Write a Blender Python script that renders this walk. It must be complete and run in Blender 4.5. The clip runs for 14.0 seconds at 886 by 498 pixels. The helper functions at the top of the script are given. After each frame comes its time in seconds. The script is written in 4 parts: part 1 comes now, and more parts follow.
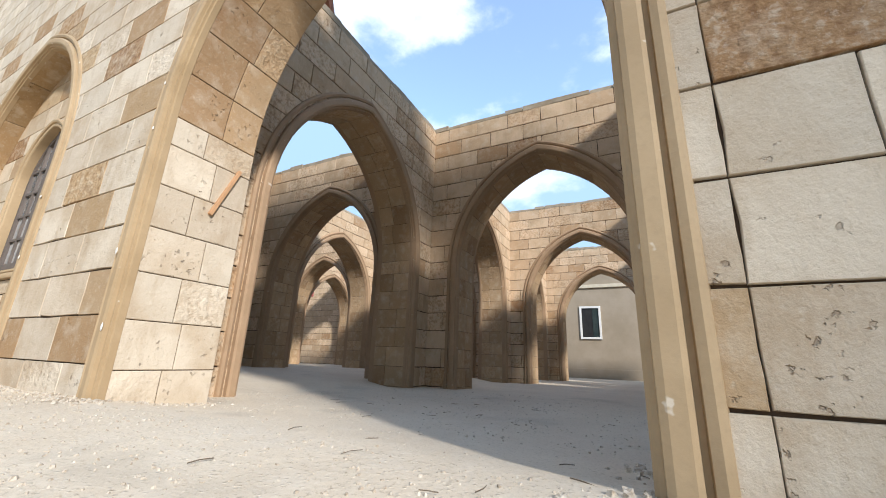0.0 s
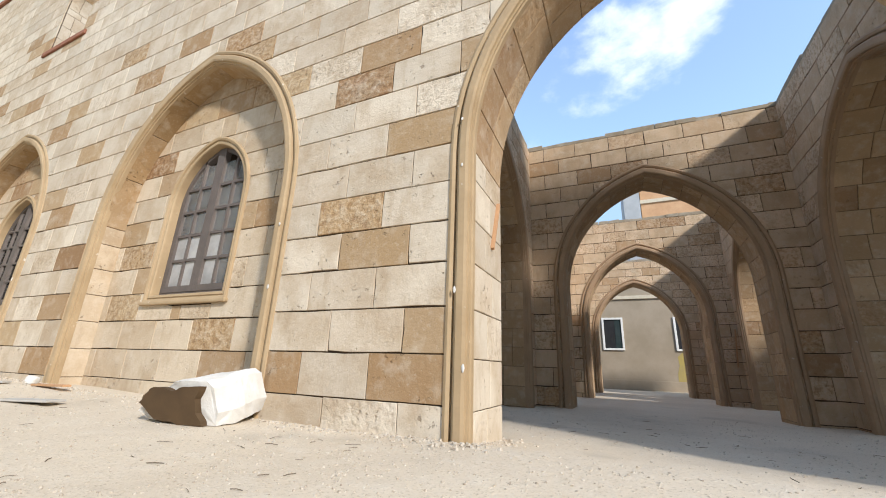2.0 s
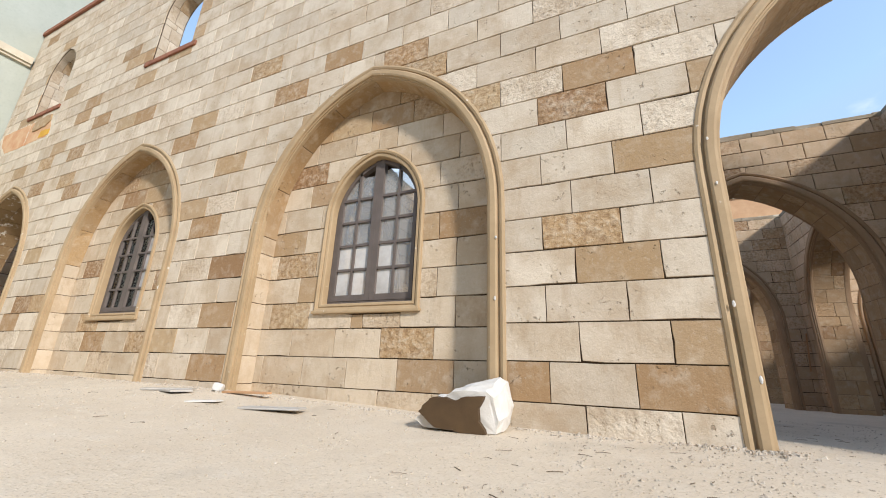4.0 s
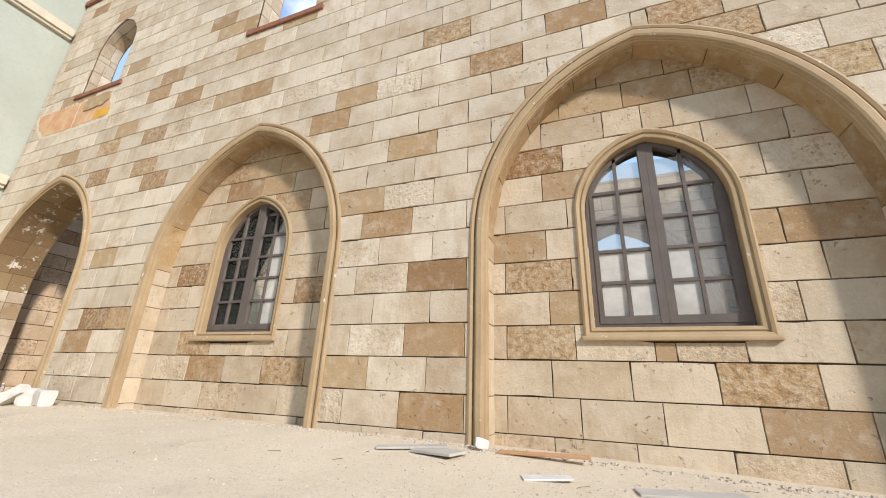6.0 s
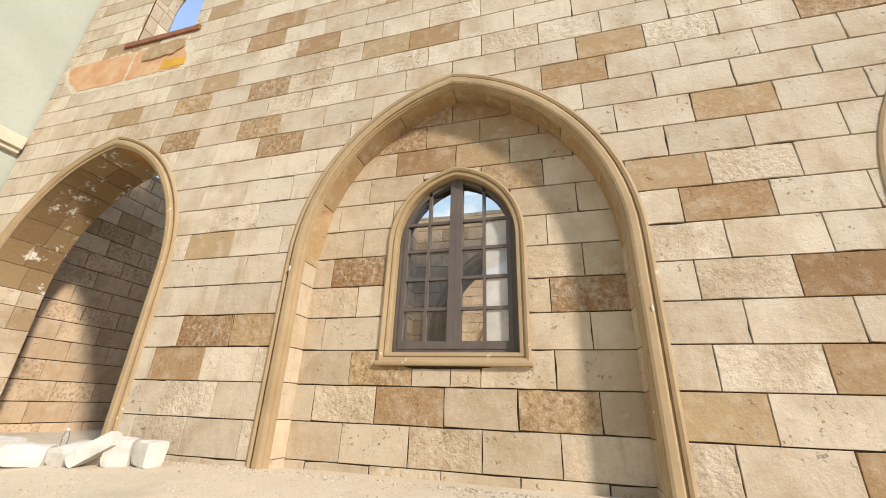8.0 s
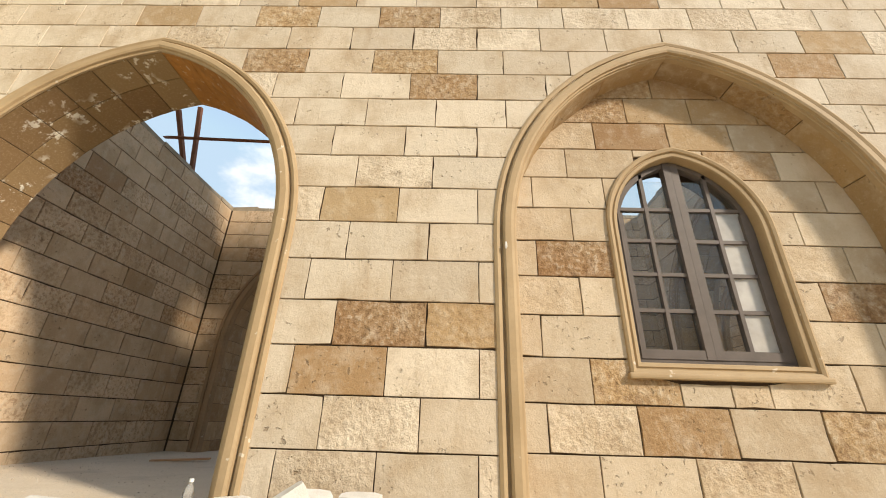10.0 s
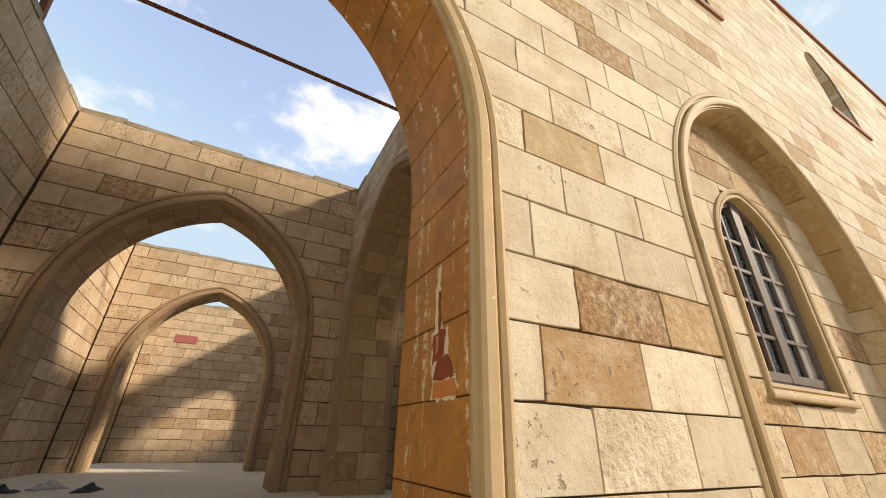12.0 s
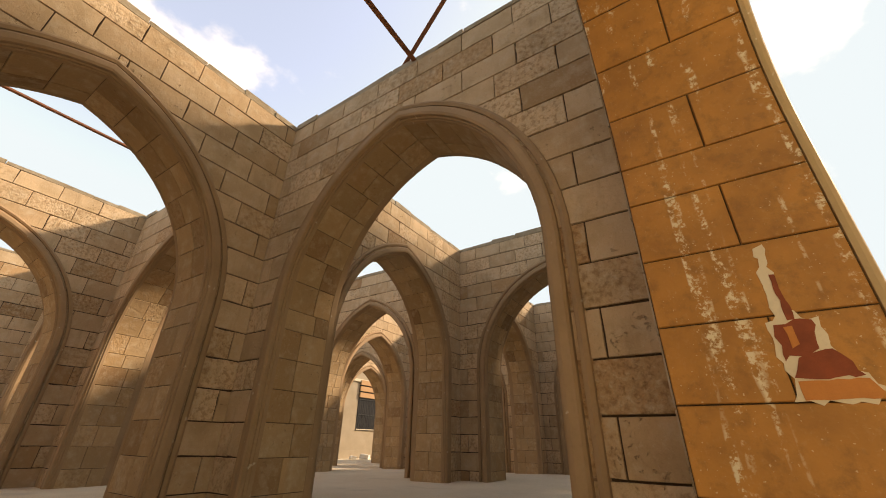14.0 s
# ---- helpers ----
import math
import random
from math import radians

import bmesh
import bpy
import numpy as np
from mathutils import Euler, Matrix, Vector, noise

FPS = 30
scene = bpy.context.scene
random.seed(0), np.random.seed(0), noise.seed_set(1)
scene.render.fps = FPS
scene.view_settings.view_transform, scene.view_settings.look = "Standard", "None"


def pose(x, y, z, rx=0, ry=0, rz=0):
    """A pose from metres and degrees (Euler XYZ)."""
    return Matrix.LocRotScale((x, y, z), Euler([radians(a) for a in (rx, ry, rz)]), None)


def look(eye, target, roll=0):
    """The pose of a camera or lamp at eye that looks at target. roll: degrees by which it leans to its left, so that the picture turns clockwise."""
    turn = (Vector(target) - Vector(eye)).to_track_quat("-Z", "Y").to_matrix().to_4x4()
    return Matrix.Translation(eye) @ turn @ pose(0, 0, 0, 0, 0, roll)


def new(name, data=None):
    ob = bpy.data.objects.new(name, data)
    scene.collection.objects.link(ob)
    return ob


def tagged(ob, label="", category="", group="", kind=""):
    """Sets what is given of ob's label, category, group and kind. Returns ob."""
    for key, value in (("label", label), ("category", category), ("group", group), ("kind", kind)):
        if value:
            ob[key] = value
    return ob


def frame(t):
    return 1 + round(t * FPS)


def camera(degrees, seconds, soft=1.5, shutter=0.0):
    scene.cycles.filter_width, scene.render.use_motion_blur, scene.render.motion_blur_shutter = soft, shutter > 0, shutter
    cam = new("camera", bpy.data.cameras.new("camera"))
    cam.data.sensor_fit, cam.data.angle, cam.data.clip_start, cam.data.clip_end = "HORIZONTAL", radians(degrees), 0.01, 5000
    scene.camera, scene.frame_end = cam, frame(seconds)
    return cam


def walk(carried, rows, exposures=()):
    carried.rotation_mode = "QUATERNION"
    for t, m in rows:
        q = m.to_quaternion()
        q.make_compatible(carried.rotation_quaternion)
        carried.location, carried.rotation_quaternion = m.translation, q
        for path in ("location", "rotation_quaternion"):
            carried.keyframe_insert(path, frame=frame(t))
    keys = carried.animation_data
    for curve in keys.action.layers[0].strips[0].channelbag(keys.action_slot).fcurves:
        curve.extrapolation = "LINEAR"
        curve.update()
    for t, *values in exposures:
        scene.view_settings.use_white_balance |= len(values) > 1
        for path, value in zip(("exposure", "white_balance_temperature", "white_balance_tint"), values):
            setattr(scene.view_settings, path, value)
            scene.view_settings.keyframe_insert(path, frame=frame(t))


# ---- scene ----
cam = camera(97.9, 14.0, soft=1.0)
# the first eye stands at (9.035, -1.762); the wall lines of the place run along x and y
METRES, EYE, TILT, LEAN, TURN = 26.6, 0.385, 0.62, -0.32, 27.6
ROWS = [
    (0.0, 0.0, 0.0, 0.0, -0.48, 15.32, -1.77),
    (0.5, -0.0317, 0.0022, -0.0002, -1.33, 15.6, -1.76),
    (1.0, -0.066, 0.0019, 0.0018, -2.18, 15.96, -1.77),
    (1.5, -0.0975, 0.0018, 0.0039, -2.91, 16.23, -1.76),
    (2.0, -0.126, -0.0015, 0.0072, -3.41, 16.33, -1.74),
    (2.5, -0.1479, -0.0044, 0.0067, -3.56, 16.45, -1.72),
    (5.0, -0.3006, 0.0221, 0.0088, -3.3, 16.64, -1.76),
    (5.5, -0.3415, 0.0439, 0.014, -4.64, 17.36, -1.82),
    (6.0, -0.3835, 0.0682, 0.0165, -6.43, 18.3, -1.87),
    (6.5, -0.4229, 0.0943, 0.0168, -8.35, 19.22, -1.86),
    (7.0, -0.4619, 0.1206, 0.0171, -10.03, 20.1, -1.86),
    (7.5, -0.5004, 0.1459, 0.0185, -11.29, 20.78, -1.84),
    (8.0, -0.5402, 0.1672, 0.0199, -12.35, 21.3, -1.8),
    (8.5, -0.5781, 0.1874, 0.0199, -13.84, 21.82, -1.78),
    (9.0, -0.6126, 0.2083, 0.0208, -16.58, 22.2, -1.75),
    (11.5, -0.7175, 0.3528, 0.0189, -48.26, 25.26, -1.59),
    (12.0, -0.7332, 0.3819, 0.018, -55.55, 25.8, -1.6),
    (12.5, -0.7441, 0.411, 0.017, -63.12, 26.16, -1.57),
    (13.0, -0.7499, 0.441, 0.0176, -70.71, 26.26, -1.53),
    (13.5, -0.749, 0.4702, 0.0175, -78.16, 26.31, -1.56),
    (14.0, -0.7414, 0.4974, 0.017, -84.62, 26.23, -1.56),
]
EXPOSURES = [(0.0, 1.58, 5900, 12), (1.5, 1.45, 5900, 12), (2.5, 1.5, 6050, 13), (5.0, 1.33, 6050, 14), (7.0, 1.46, 6400, 13), (9.0, 1.42, 6850, 13), (11.5, 1.55, 7450, 13), (12.5, 1.5, 7900, 16), (14.0, 1.8, 9600, 20)]
walk(cam, [(t, pose(9.035, -1.762, EYE, TILT, LEAN, TURN) @ pose(METRES * x, METRES * y, METRES * z, 90 + pitch, roll, yaw)) for t, x, y, z, yaw, pitch, roll in ROWS], EXPOSURES)

# ---- sky and sun ----
SUN_ELEV = radians(31.5)
SUN_DIR = Vector((0.838 * math.cos(SUN_ELEV), -0.545 * math.cos(SUN_ELEV), math.sin(SUN_ELEV)))
world = bpy.data.worlds.new("sky")
scene.world = world
world.use_nodes = True
wt = world.node_tree
wt.nodes.clear()


def link(tree, a, b):
    tree.links.new(a, b)


sky = wt.nodes.new("ShaderNodeTexSky")
sky.sky_type = "NISHITA"
sky.sun_disc = False
sky.sun_elevation = SUN_ELEV
sky.sun_rotation = math.atan2(SUN_DIR.x, SUN_DIR.y)
sky.air_density = 1.0
sky.dust_density = 0.8
coord = wt.nodes.new("ShaderNodeTexCoord")
cmap = wt.nodes.new("ShaderNodeMapping")
cmap.inputs["Scale"].default_value = (1.0, 1.0, 1.7)
cmap.inputs["Location"].default_value = (0.35, 0.2, 0.0)
cn = wt.nodes.new("ShaderNodeTexNoise")
cn.inputs["Scale"].default_value = 2.3
cn.inputs["Detail"].default_value = 9.0
cn.inputs["Roughness"].default_value = 0.56
cr = wt.nodes.new("ShaderNodeMapRange")
cr.interpolation_type = "SMOOTHSTEP"
cr.inputs["From Min"].default_value = 0.54
cr.inputs["From Max"].default_value = 0.655
cr.inputs["To Min"].default_value = 0.10
cmix = wt.nodes.new("ShaderNodeMix")
cmix.data_type = "RGBA"
cmix.inputs["B"].default_value = (2.7, 2.9, 3.1, 1)
link(wt, coord.outputs["Generated"], cmap.inputs["Vector"])
link(wt, cmap.outputs["Vector"], cn.inputs["Vector"])
link(wt, cn.outputs["Fac"], cr.inputs["Value"])
link(wt, cr.outputs["Result"], cmix.inputs["Factor"])
haze = wt.nodes.new("ShaderNodeMix")
haze.data_type = "RGBA"
haze.blend_type = "DARKEN"
haze.inputs["Factor"].default_value = 1.0
haze.inputs["B"].default_value = (1.16, 1.75, 2.38, 1)
link(wt, sky.outputs["Color"], haze.inputs["A"])
link(wt, haze.outputs["Result"], cmix.inputs["A"])
wbg = wt.nodes.new("ShaderNodeBackground")
wbg.inputs["Strength"].default_value = 0.15
wout = wt.nodes.new("ShaderNodeOutputWorld")
link(wt, cmix.outputs["Result"], wbg.inputs["Color"])
link(wt, wbg.outputs["Background"], wout.inputs["Surface"])

sun_data = bpy.data.lights.new("sun", "SUN")
sun_data.energy = 1.88
sun_data.angle = radians(5.0)
sun_data.color = (1.0, 0.93, 0.82)
sun = new("sun", sun_data)
sun.matrix_world = look(SUN_DIR * 60, (0, 0, 0))

# ---- materials ----


def material(name):
    m = bpy.data.materials.new(name)
    m.use_nodes = True
    t = m.node_tree
    t.nodes.clear()
    out = t.nodes.new("ShaderNodeOutputMaterial")
    bsdf = t.nodes.new("ShaderNodeBsdfPrincipled")
    link(t, bsdf.outputs["BSDF"], out.inputs["Surface"])
    return m, t, bsdf


def node(t, kind, **values):
    n = t.nodes.new(kind)
    for key, value in values.items():
        n.inputs[key.replace("_", " ")].default_value = value
    return n


def ramp(t, source, stops, constant=False):
    r = t.nodes.new("ShaderNodeValToRGB")
    if constant:
        r.color_ramp.interpolation = "CONSTANT"
    e = r.color_ramp.elements
    while len(e) < len(stops):
        e.new(0.5)
    for item, (p, c) in zip(e, stops):
        item.position = p
        item.color = (*c, 1) if len(c) == 3 else c
    link(t, source, r.inputs["Fac"])
    return r.outputs["Color"]


def mixed(t, fac, a, b, blend="MIX"):
    m = t.nodes.new("ShaderNodeMix")
    m.data_type = "RGBA"
    m.blend_type = blend
    for key, v in (("Factor", fac), ("A", a), ("B", b)):
        sock = [s for s in m.inputs if s.name == key and (s.type == "RGBA") == (key != "Factor")][0]
        if isinstance(v, bpy.types.NodeSocket):
            link(t, v, sock)
        elif key == "Factor":
            sock.default_value = v
        else:
            sock.default_value = (*v, 1)
    return [s for s in m.outputs if s.type == "RGBA"][0]


def math_node(t, op, a, b=0.0, clamp=False):
    m = t.nodes.new("ShaderNodeMath")
    m.operation = op
    m.use_clamp = clamp
    for i, v in enumerate((a, b)):
        if isinstance(v, bpy.types.NodeSocket):
            link(t, v, m.inputs[i])
        else:
            m.inputs[i].default_value = v
    return m.outputs[0]


def ranged(t, v, a, b, c=0.0, d=1.0):
    m = node(t, "ShaderNodeMapRange", From_Min=a, From_Max=b, To_Min=c, To_Max=d)
    link(t, v, m.inputs["Value"])
    return m.outputs["Result"]


def position(t):
    return t.nodes.new("ShaderNodeNewGeometry").outputs["Position"]


def noisy(t, vec, scale, detail=6.0, rough=0.6):
    n = node(t, "ShaderNodeTexNoise", Scale=scale, Detail=detail, Roughness=rough)
    link(t, vec, n.inputs["Vector"])
    return n.outputs["Fac"]


def bump(t, bsdf, height, strength, distance):
    b = node(t, "ShaderNodeBump", Strength=strength, Distance=distance)
    link(t, height, b.inputs["Height"])
    link(t, b.outputs["Normal"], bsdf.inputs["Normal"])


def stone_material(name, island, pale, pale_b, tan, dark, share, hollow=0.36, rough_from=0.78):
    """Cast stone facing blocks: most are pale, a share of them tan or brown, and some have a chiselled face."""
    m, t, bsdf = material(name)
    if island:
        rnd = t.nodes.new("ShaderNodeNewGeometry").outputs["Random Per Island"]
    else:
        rnd = t.nodes.new("ShaderNodeObjectInfo").outputs["Random"]
    wn = t.nodes.new("ShaderNodeTexWhiteNoise")
    wn.noise_dimensions = "1D"
    link(t, math_node(t, "MULTIPLY", rnd, 91.7), wn.inputs["W"])
    rnd2 = wn.outputs["Value"]
    pos = position(t)
    shifted = t.nodes.new("ShaderNodeVectorMath")
    shifted.operation = "ADD"
    link(t, pos, shifted.inputs[0])
    link(t, wn.outputs["Color"], shifted.inputs[1])
    v = shifted.outputs[0]
    base = ramp(t, rnd, [(0.0, dark), (share * 0.35, tan), (share, pale), (0.5, pale_b), (0.72, pale), (0.9, pale_b)], True)
    tone = ranged(t, rnd2, 0, 1, 0.86, 1.1)
    tone_rgb = t.nodes.new("ShaderNodeCombineColor")
    for i in range(3):
        link(t, tone, tone_rgb.inputs[i])
    base = mixed(t, 1.0, base, tone_rgb.outputs[0], "MULTIPLY")
    rough_share = ranged(t, rnd2, rough_from, rough_from + 0.16, 0.0, 1.0)
    big = noisy(t, v, 1.5, 4, 0.55)
    mid = noisy(t, v, 5.0, 5, 0.6)
    fine = noisy(t, v, 75.0, 4, 0.7)
    stretch = node(t, "ShaderNodeMapping", Scale=(5.5, 5.5, 1.3))
    link(t, v, stretch.inputs["Vector"])
    runs = noisy(t, stretch.outputs["Vector"], 1.0, 4, 0.6)
    chis = noisy(t, v, 15.0, 6, 0.62)
    tool = node(t, "ShaderNodeMapping", Scale=(26.0, 26.0, 22.0), Rotation=(0.5, 0.35, 0.0))
    link(t, v, tool.inputs["Vector"])
    marks = noisy(t, tool.outputs["Vector"], 1.0, 5, 0.68)
    # brown stains, pale bloom and runs
    c = mixed(t, ranged(t, big, 0.44, 0.66, 0, 0.6), base, (0.37, 0.265, 0.155))
    c = mixed(t, ranged(t, runs, 0.54, 0.72, 0, 0.45), c, (0.35, 0.25, 0.15))
    c = mixed(t, ranged(t, mid, 0.50, 0.70, 0, 0.32), c, (0.63, 0.555, 0.44))
    # chiselled blocks: dark hollows and pale ridges
    c = mixed(t, math_node(t, "MULTIPLY", rough_share, ranged(t, chis, 0.50, 0.38, 0, hollow)), c, (0.52, 0.42, 0.34), "MULTIPLY")
    c = mixed(t, math_node(t, "MULTIPLY", rough_share, ranged(t, chis, 0.54, 0.64, 0, hollow * 0.6)), c, (0.62, 0.54, 0.42))
    c = mixed(t, ranged(t, marks, 0.60, 0.72, 0, 0.28), c, (0.30, 0.215, 0.125))
    c = mixed(t, ranged(t, marks, 0.42, 0.32, 0, 0.22), c, (0.68, 0.61, 0.50))
    # fine grain and clusters of small pits
    c = mixed(t, ranged(t, fine, 0.56, 0.70, 0, 0.28), c, (0.25, 0.175, 0.10))
    c = mixed(t, ranged(t, fine, 0.42, 0.30, 0, 0.2), c, (0.64, 0.57, 0.465))
    cluster = ranged(t, noisy(t, v, 2.6, 2, 0.5), 0.52, 0.62)
    pit = math_node(t, "MULTIPLY", cluster, ranged(t, noisy(t, v, 19.0, 3, 0.6), 0.62, 0.67))
    c = mixed(t, math_node(t, "MULTIPLY", pit, 0.45), c, (0.18, 0.12, 0.07))
    link(t, c, bsdf.inputs["Base Color"])
    bsdf.inputs["Roughness"].default_value = 0.86
    bsdf.inputs["Specular IOR Level"].default_value = 0.25
    h = math_node(t, "ADD", math_node(t, "MULTIPLY", chis, ranged(t, rough_share, 0, 1, 0.16, 1.5)), math_node(t, "MULTIPLY", fine, 0.12))
    h = math_node(t, "ADD", h, math_node(t, "ADD", math_node(t, "MULTIPLY", mid, 0.6), math_node(t, "MULTIPLY", marks, 0.4)))
    h = math_node(t, "SUBTRACT", h, math_node(t, "MULTIPLY", pit, 0.7))
    bump(t, bsdf, h, 0.95, 0.02)
    return m


PALE, PALE_B, TAN, DARK = (0.60, 0.515, 0.395), (0.54, 0.45, 0.335), (0.40, 0.275, 0.15), (0.35, 0.225, 0.115)
STONE = stone_material("facing_stone", False, PALE, PALE_B, TAN, DARK, 0.14)
STONE_PALE = stone_material("pale_facing_stone", False, PALE, PALE_B, TAN, PALE_B, 0.03)
STONE_TAN = stone_material("tan_facing_stone", False, (0.40, 0.27, 0.14), (0.35, 0.22, 0.108), (0.44, 0.315, 0.175), (0.29, 0.17, 0.08), 0.25, 0.62, 0.45)
STONE_JOINED = stone_material("facing_stone_joined", True, PALE, PALE_B, TAN, DARK, 0.14)
# Facade stone again, its colour warmed to carry brown bounce light inside the bays.
INNER = stone_material("bounce_warmed_inner_stone", False, (0.61, 0.455, 0.30), (0.545, 0.39, 0.245), (0.46, 0.30, 0.165), (0.37, 0.23, 0.122), 0.10, 0.62, 0.56)
INNER_JOINED = stone_material("bounce_warmed_inner_stone_joined", True, (0.61, 0.455, 0.30), (0.545, 0.39, 0.245), (0.46, 0.30, 0.165), (0.37, 0.23, 0.122), 0.10, 0.62, 0.56)
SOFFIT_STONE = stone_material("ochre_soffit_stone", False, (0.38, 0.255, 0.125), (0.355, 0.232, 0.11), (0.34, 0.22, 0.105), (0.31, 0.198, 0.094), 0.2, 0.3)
# Same pale stone, colour browned a little for the warm shade in recesses.
NICHE_STONE = stone_material("shade_browned_niche_stone", False, (0.56, 0.46, 0.33), (0.50, 0.395, 0.27), (0.40, 0.275, 0.15), (0.36, 0.24, 0.13), 0.08)
# Darker copy of the facing stone: shade and bounce coloured into jambs and soffits.
SHADED_JAMB = stone_material("shaded_jamb_stone", False, (0.47, 0.325, 0.185), (0.42, 0.28, 0.15), (0.36, 0.23, 0.12), (0.31, 0.19, 0.098), 0.25)
SHADED_JAMB_JOINED = stone_material("shaded_jamb_stone_joined", True, (0.47, 0.325, 0.185), (0.42, 0.28, 0.15), (0.36, 0.23, 0.12), (0.31, 0.19, 0.098), 0.25)


def plain_material(name, a, b, scale=3.0, rough=0.85, relief=0.004, speck=0.0, metal=0.0):
    m, t, bsdf = material(name)
    pos = position(t)
    n1 = noisy(t, pos, scale, 6, 0.6)
    n2 = noisy(t, pos, scale * 14, 5, 0.7)
    c = mixed(t, ranged(t, n1, 0.35, 0.68), a, b)
    c = mixed(t, ranged(t, n2, 0.5, 0.75, 0, 0.4), c, tuple(0.72 * q for q in a))
    if speck:
        c = mixed(t, ranged(t, noisy(t, pos, scale * 5, 3, 0.5), 0.70, 0.74, 0, speck), c, (0.75, 0.7, 0.6))
    link(t, c, bsdf.inputs["Base Color"])
    bsdf.inputs["Roughness"].default_value = rough
    bsdf.inputs["Metallic"].default_value = metal
    bsdf.inputs["Specular IOR Level"].default_value = 0.3
    bump(t, bsdf, math_node(t, "ADD", n2, n1), 0.5, relief)
    return m


MORTAR = plain_material("mortar", (0.085, 0.056, 0.034), (0.06, 0.04, 0.024), 6.0, 0.95, 0.006)
TRIM = plain_material("moulded_trim", (0.42, 0.305, 0.175), (0.34, 0.24, 0.13), 1.7, 0.7, 0.003, 0.5)
# Trim copy with the brown of the shaded bays mixed into its colour.
INNER_TRIM = plain_material("shade_browned_inner_trim", (0.39, 0.265, 0.16), (0.32, 0.215, 0.125), 1.7, 0.75, 0.003, 0.4)
CORE = plain_material("wall_render", (0.40, 0.33, 0.235), (0.34, 0.27, 0.18), 1.5, 0.9, 0.01)
COPING = plain_material("raw_coping", (0.40, 0.345, 0.26), (0.30, 0.24, 0.16), 4.0, 0.95, 0.03)
GREEN_PLASTER = plain_material("pale_green_plaster", (0.43, 0.45, 0.385), (0.38, 0.40, 0.335), 0.8, 0.85, 0.003)
TAN_PLASTER = plain_material("tan_plaster", (0.37, 0.305, 0.225), (0.31, 0.255, 0.18), 0.9, 0.9, 0.004)
WHITE_PAINT = plain_material("white_paint", (0.78, 0.77, 0.73), (0.7, 0.69, 0.65), 2.0, 0.6, 0.002)
GREY_PLASTER = plain_material("grey_plaster", (0.42, 0.43, 0.43), (0.36, 0.37, 0.37), 0.8, 0.9, 0.004)
RUST = plain_material("rusty_steel", (0.30, 0.125, 0.07), (0.20, 0.085, 0.05), 9.0, 0.8, 0.004, 0.0, 0.0)
WINDOW_WOOD = plain_material("grey_brown_paint", (0.13, 0.105, 0.09), (0.10, 0.082, 0.07), 4.0, 0.6, 0.003)
DARK_INSIDE = plain_material("dark_inside", (0.02, 0.02, 0.022), (0.03, 0.03, 0.03), 2.0, 0.5, 0.002)


def ground_material():
    m, t, bsdf = material("dusty_ground")
    pos = position(t)
    n1 = noisy(t, pos, 0.35, 6, 0.6)
    n2 = noisy(t, pos, 3.0, 7, 0.65)
    n3 = noisy(t, pos, 45.0, 4, 0.7)
    c = mixed(t, ranged(t, n1, 0.35, 0.65), (0.63, 0.54, 0.41), (0.55, 0.462, 0.345))
    c = mixed(t, ranged(t, n2, 0.5, 0.72, 0, 0.5), c, (0.63, 0.56, 0.45))
    c = mixed(t, ranged(t, n3, 0.56, 0.68, 0, 0.55), c, (0.26, 0.21, 0.145))
    n4 = noisy(t, pos, 14.0, 5, 0.75)
    c = mixed(t, ranged(t, n4, 0.58, 0.70, 0, 0.3), c, (0.38, 0.31, 0.22))
    c = mixed(t, ranged(t, n3, 0.42, 0.32, 0, 0.45), c, (0.70, 0.63, 0.52))
    vor = node(t, "ShaderNodeTexVoronoi", Scale=28.0, Randomness=1.0)
    link(t, pos, vor.inputs["Vector"])
    grit = ranged(t, vor.outputs["Distance"], 0.0, 0.28, 1.0, 0.0)
    c = mixed(t, math_node(t, "MULTIPLY", grit, ranged(t, n2, 0.5, 0.7, 0, 0.6)), c, (0.64, 0.58, 0.48))
    link(t, c, bsdf.inputs["Base Color"])
    bsdf.inputs["Roughness"].default_value = 0.95
    bsdf.inputs["Specular IOR Level"].default_value = 0.15
    h = math_node(t, "ADD", math_node(t, "MULTIPLY", n2, 1.2), math_node(t, "MULTIPLY", n3, 0.3))
    h = math_node(t, "ADD", h, math_node(t, "MULTIPLY", grit, 0.35))
    c2 = ranged(t, noisy(t, pos, 0.9, 3, 0.5), 0.60, 0.70, 0, 0.35)
    link(t, mixed(t, c2, c, (0.36, 0.31, 0.24)), bsdf.inputs["Base Color"])
    bump(t, bsdf, h, 0.8, 0.02)
    return m




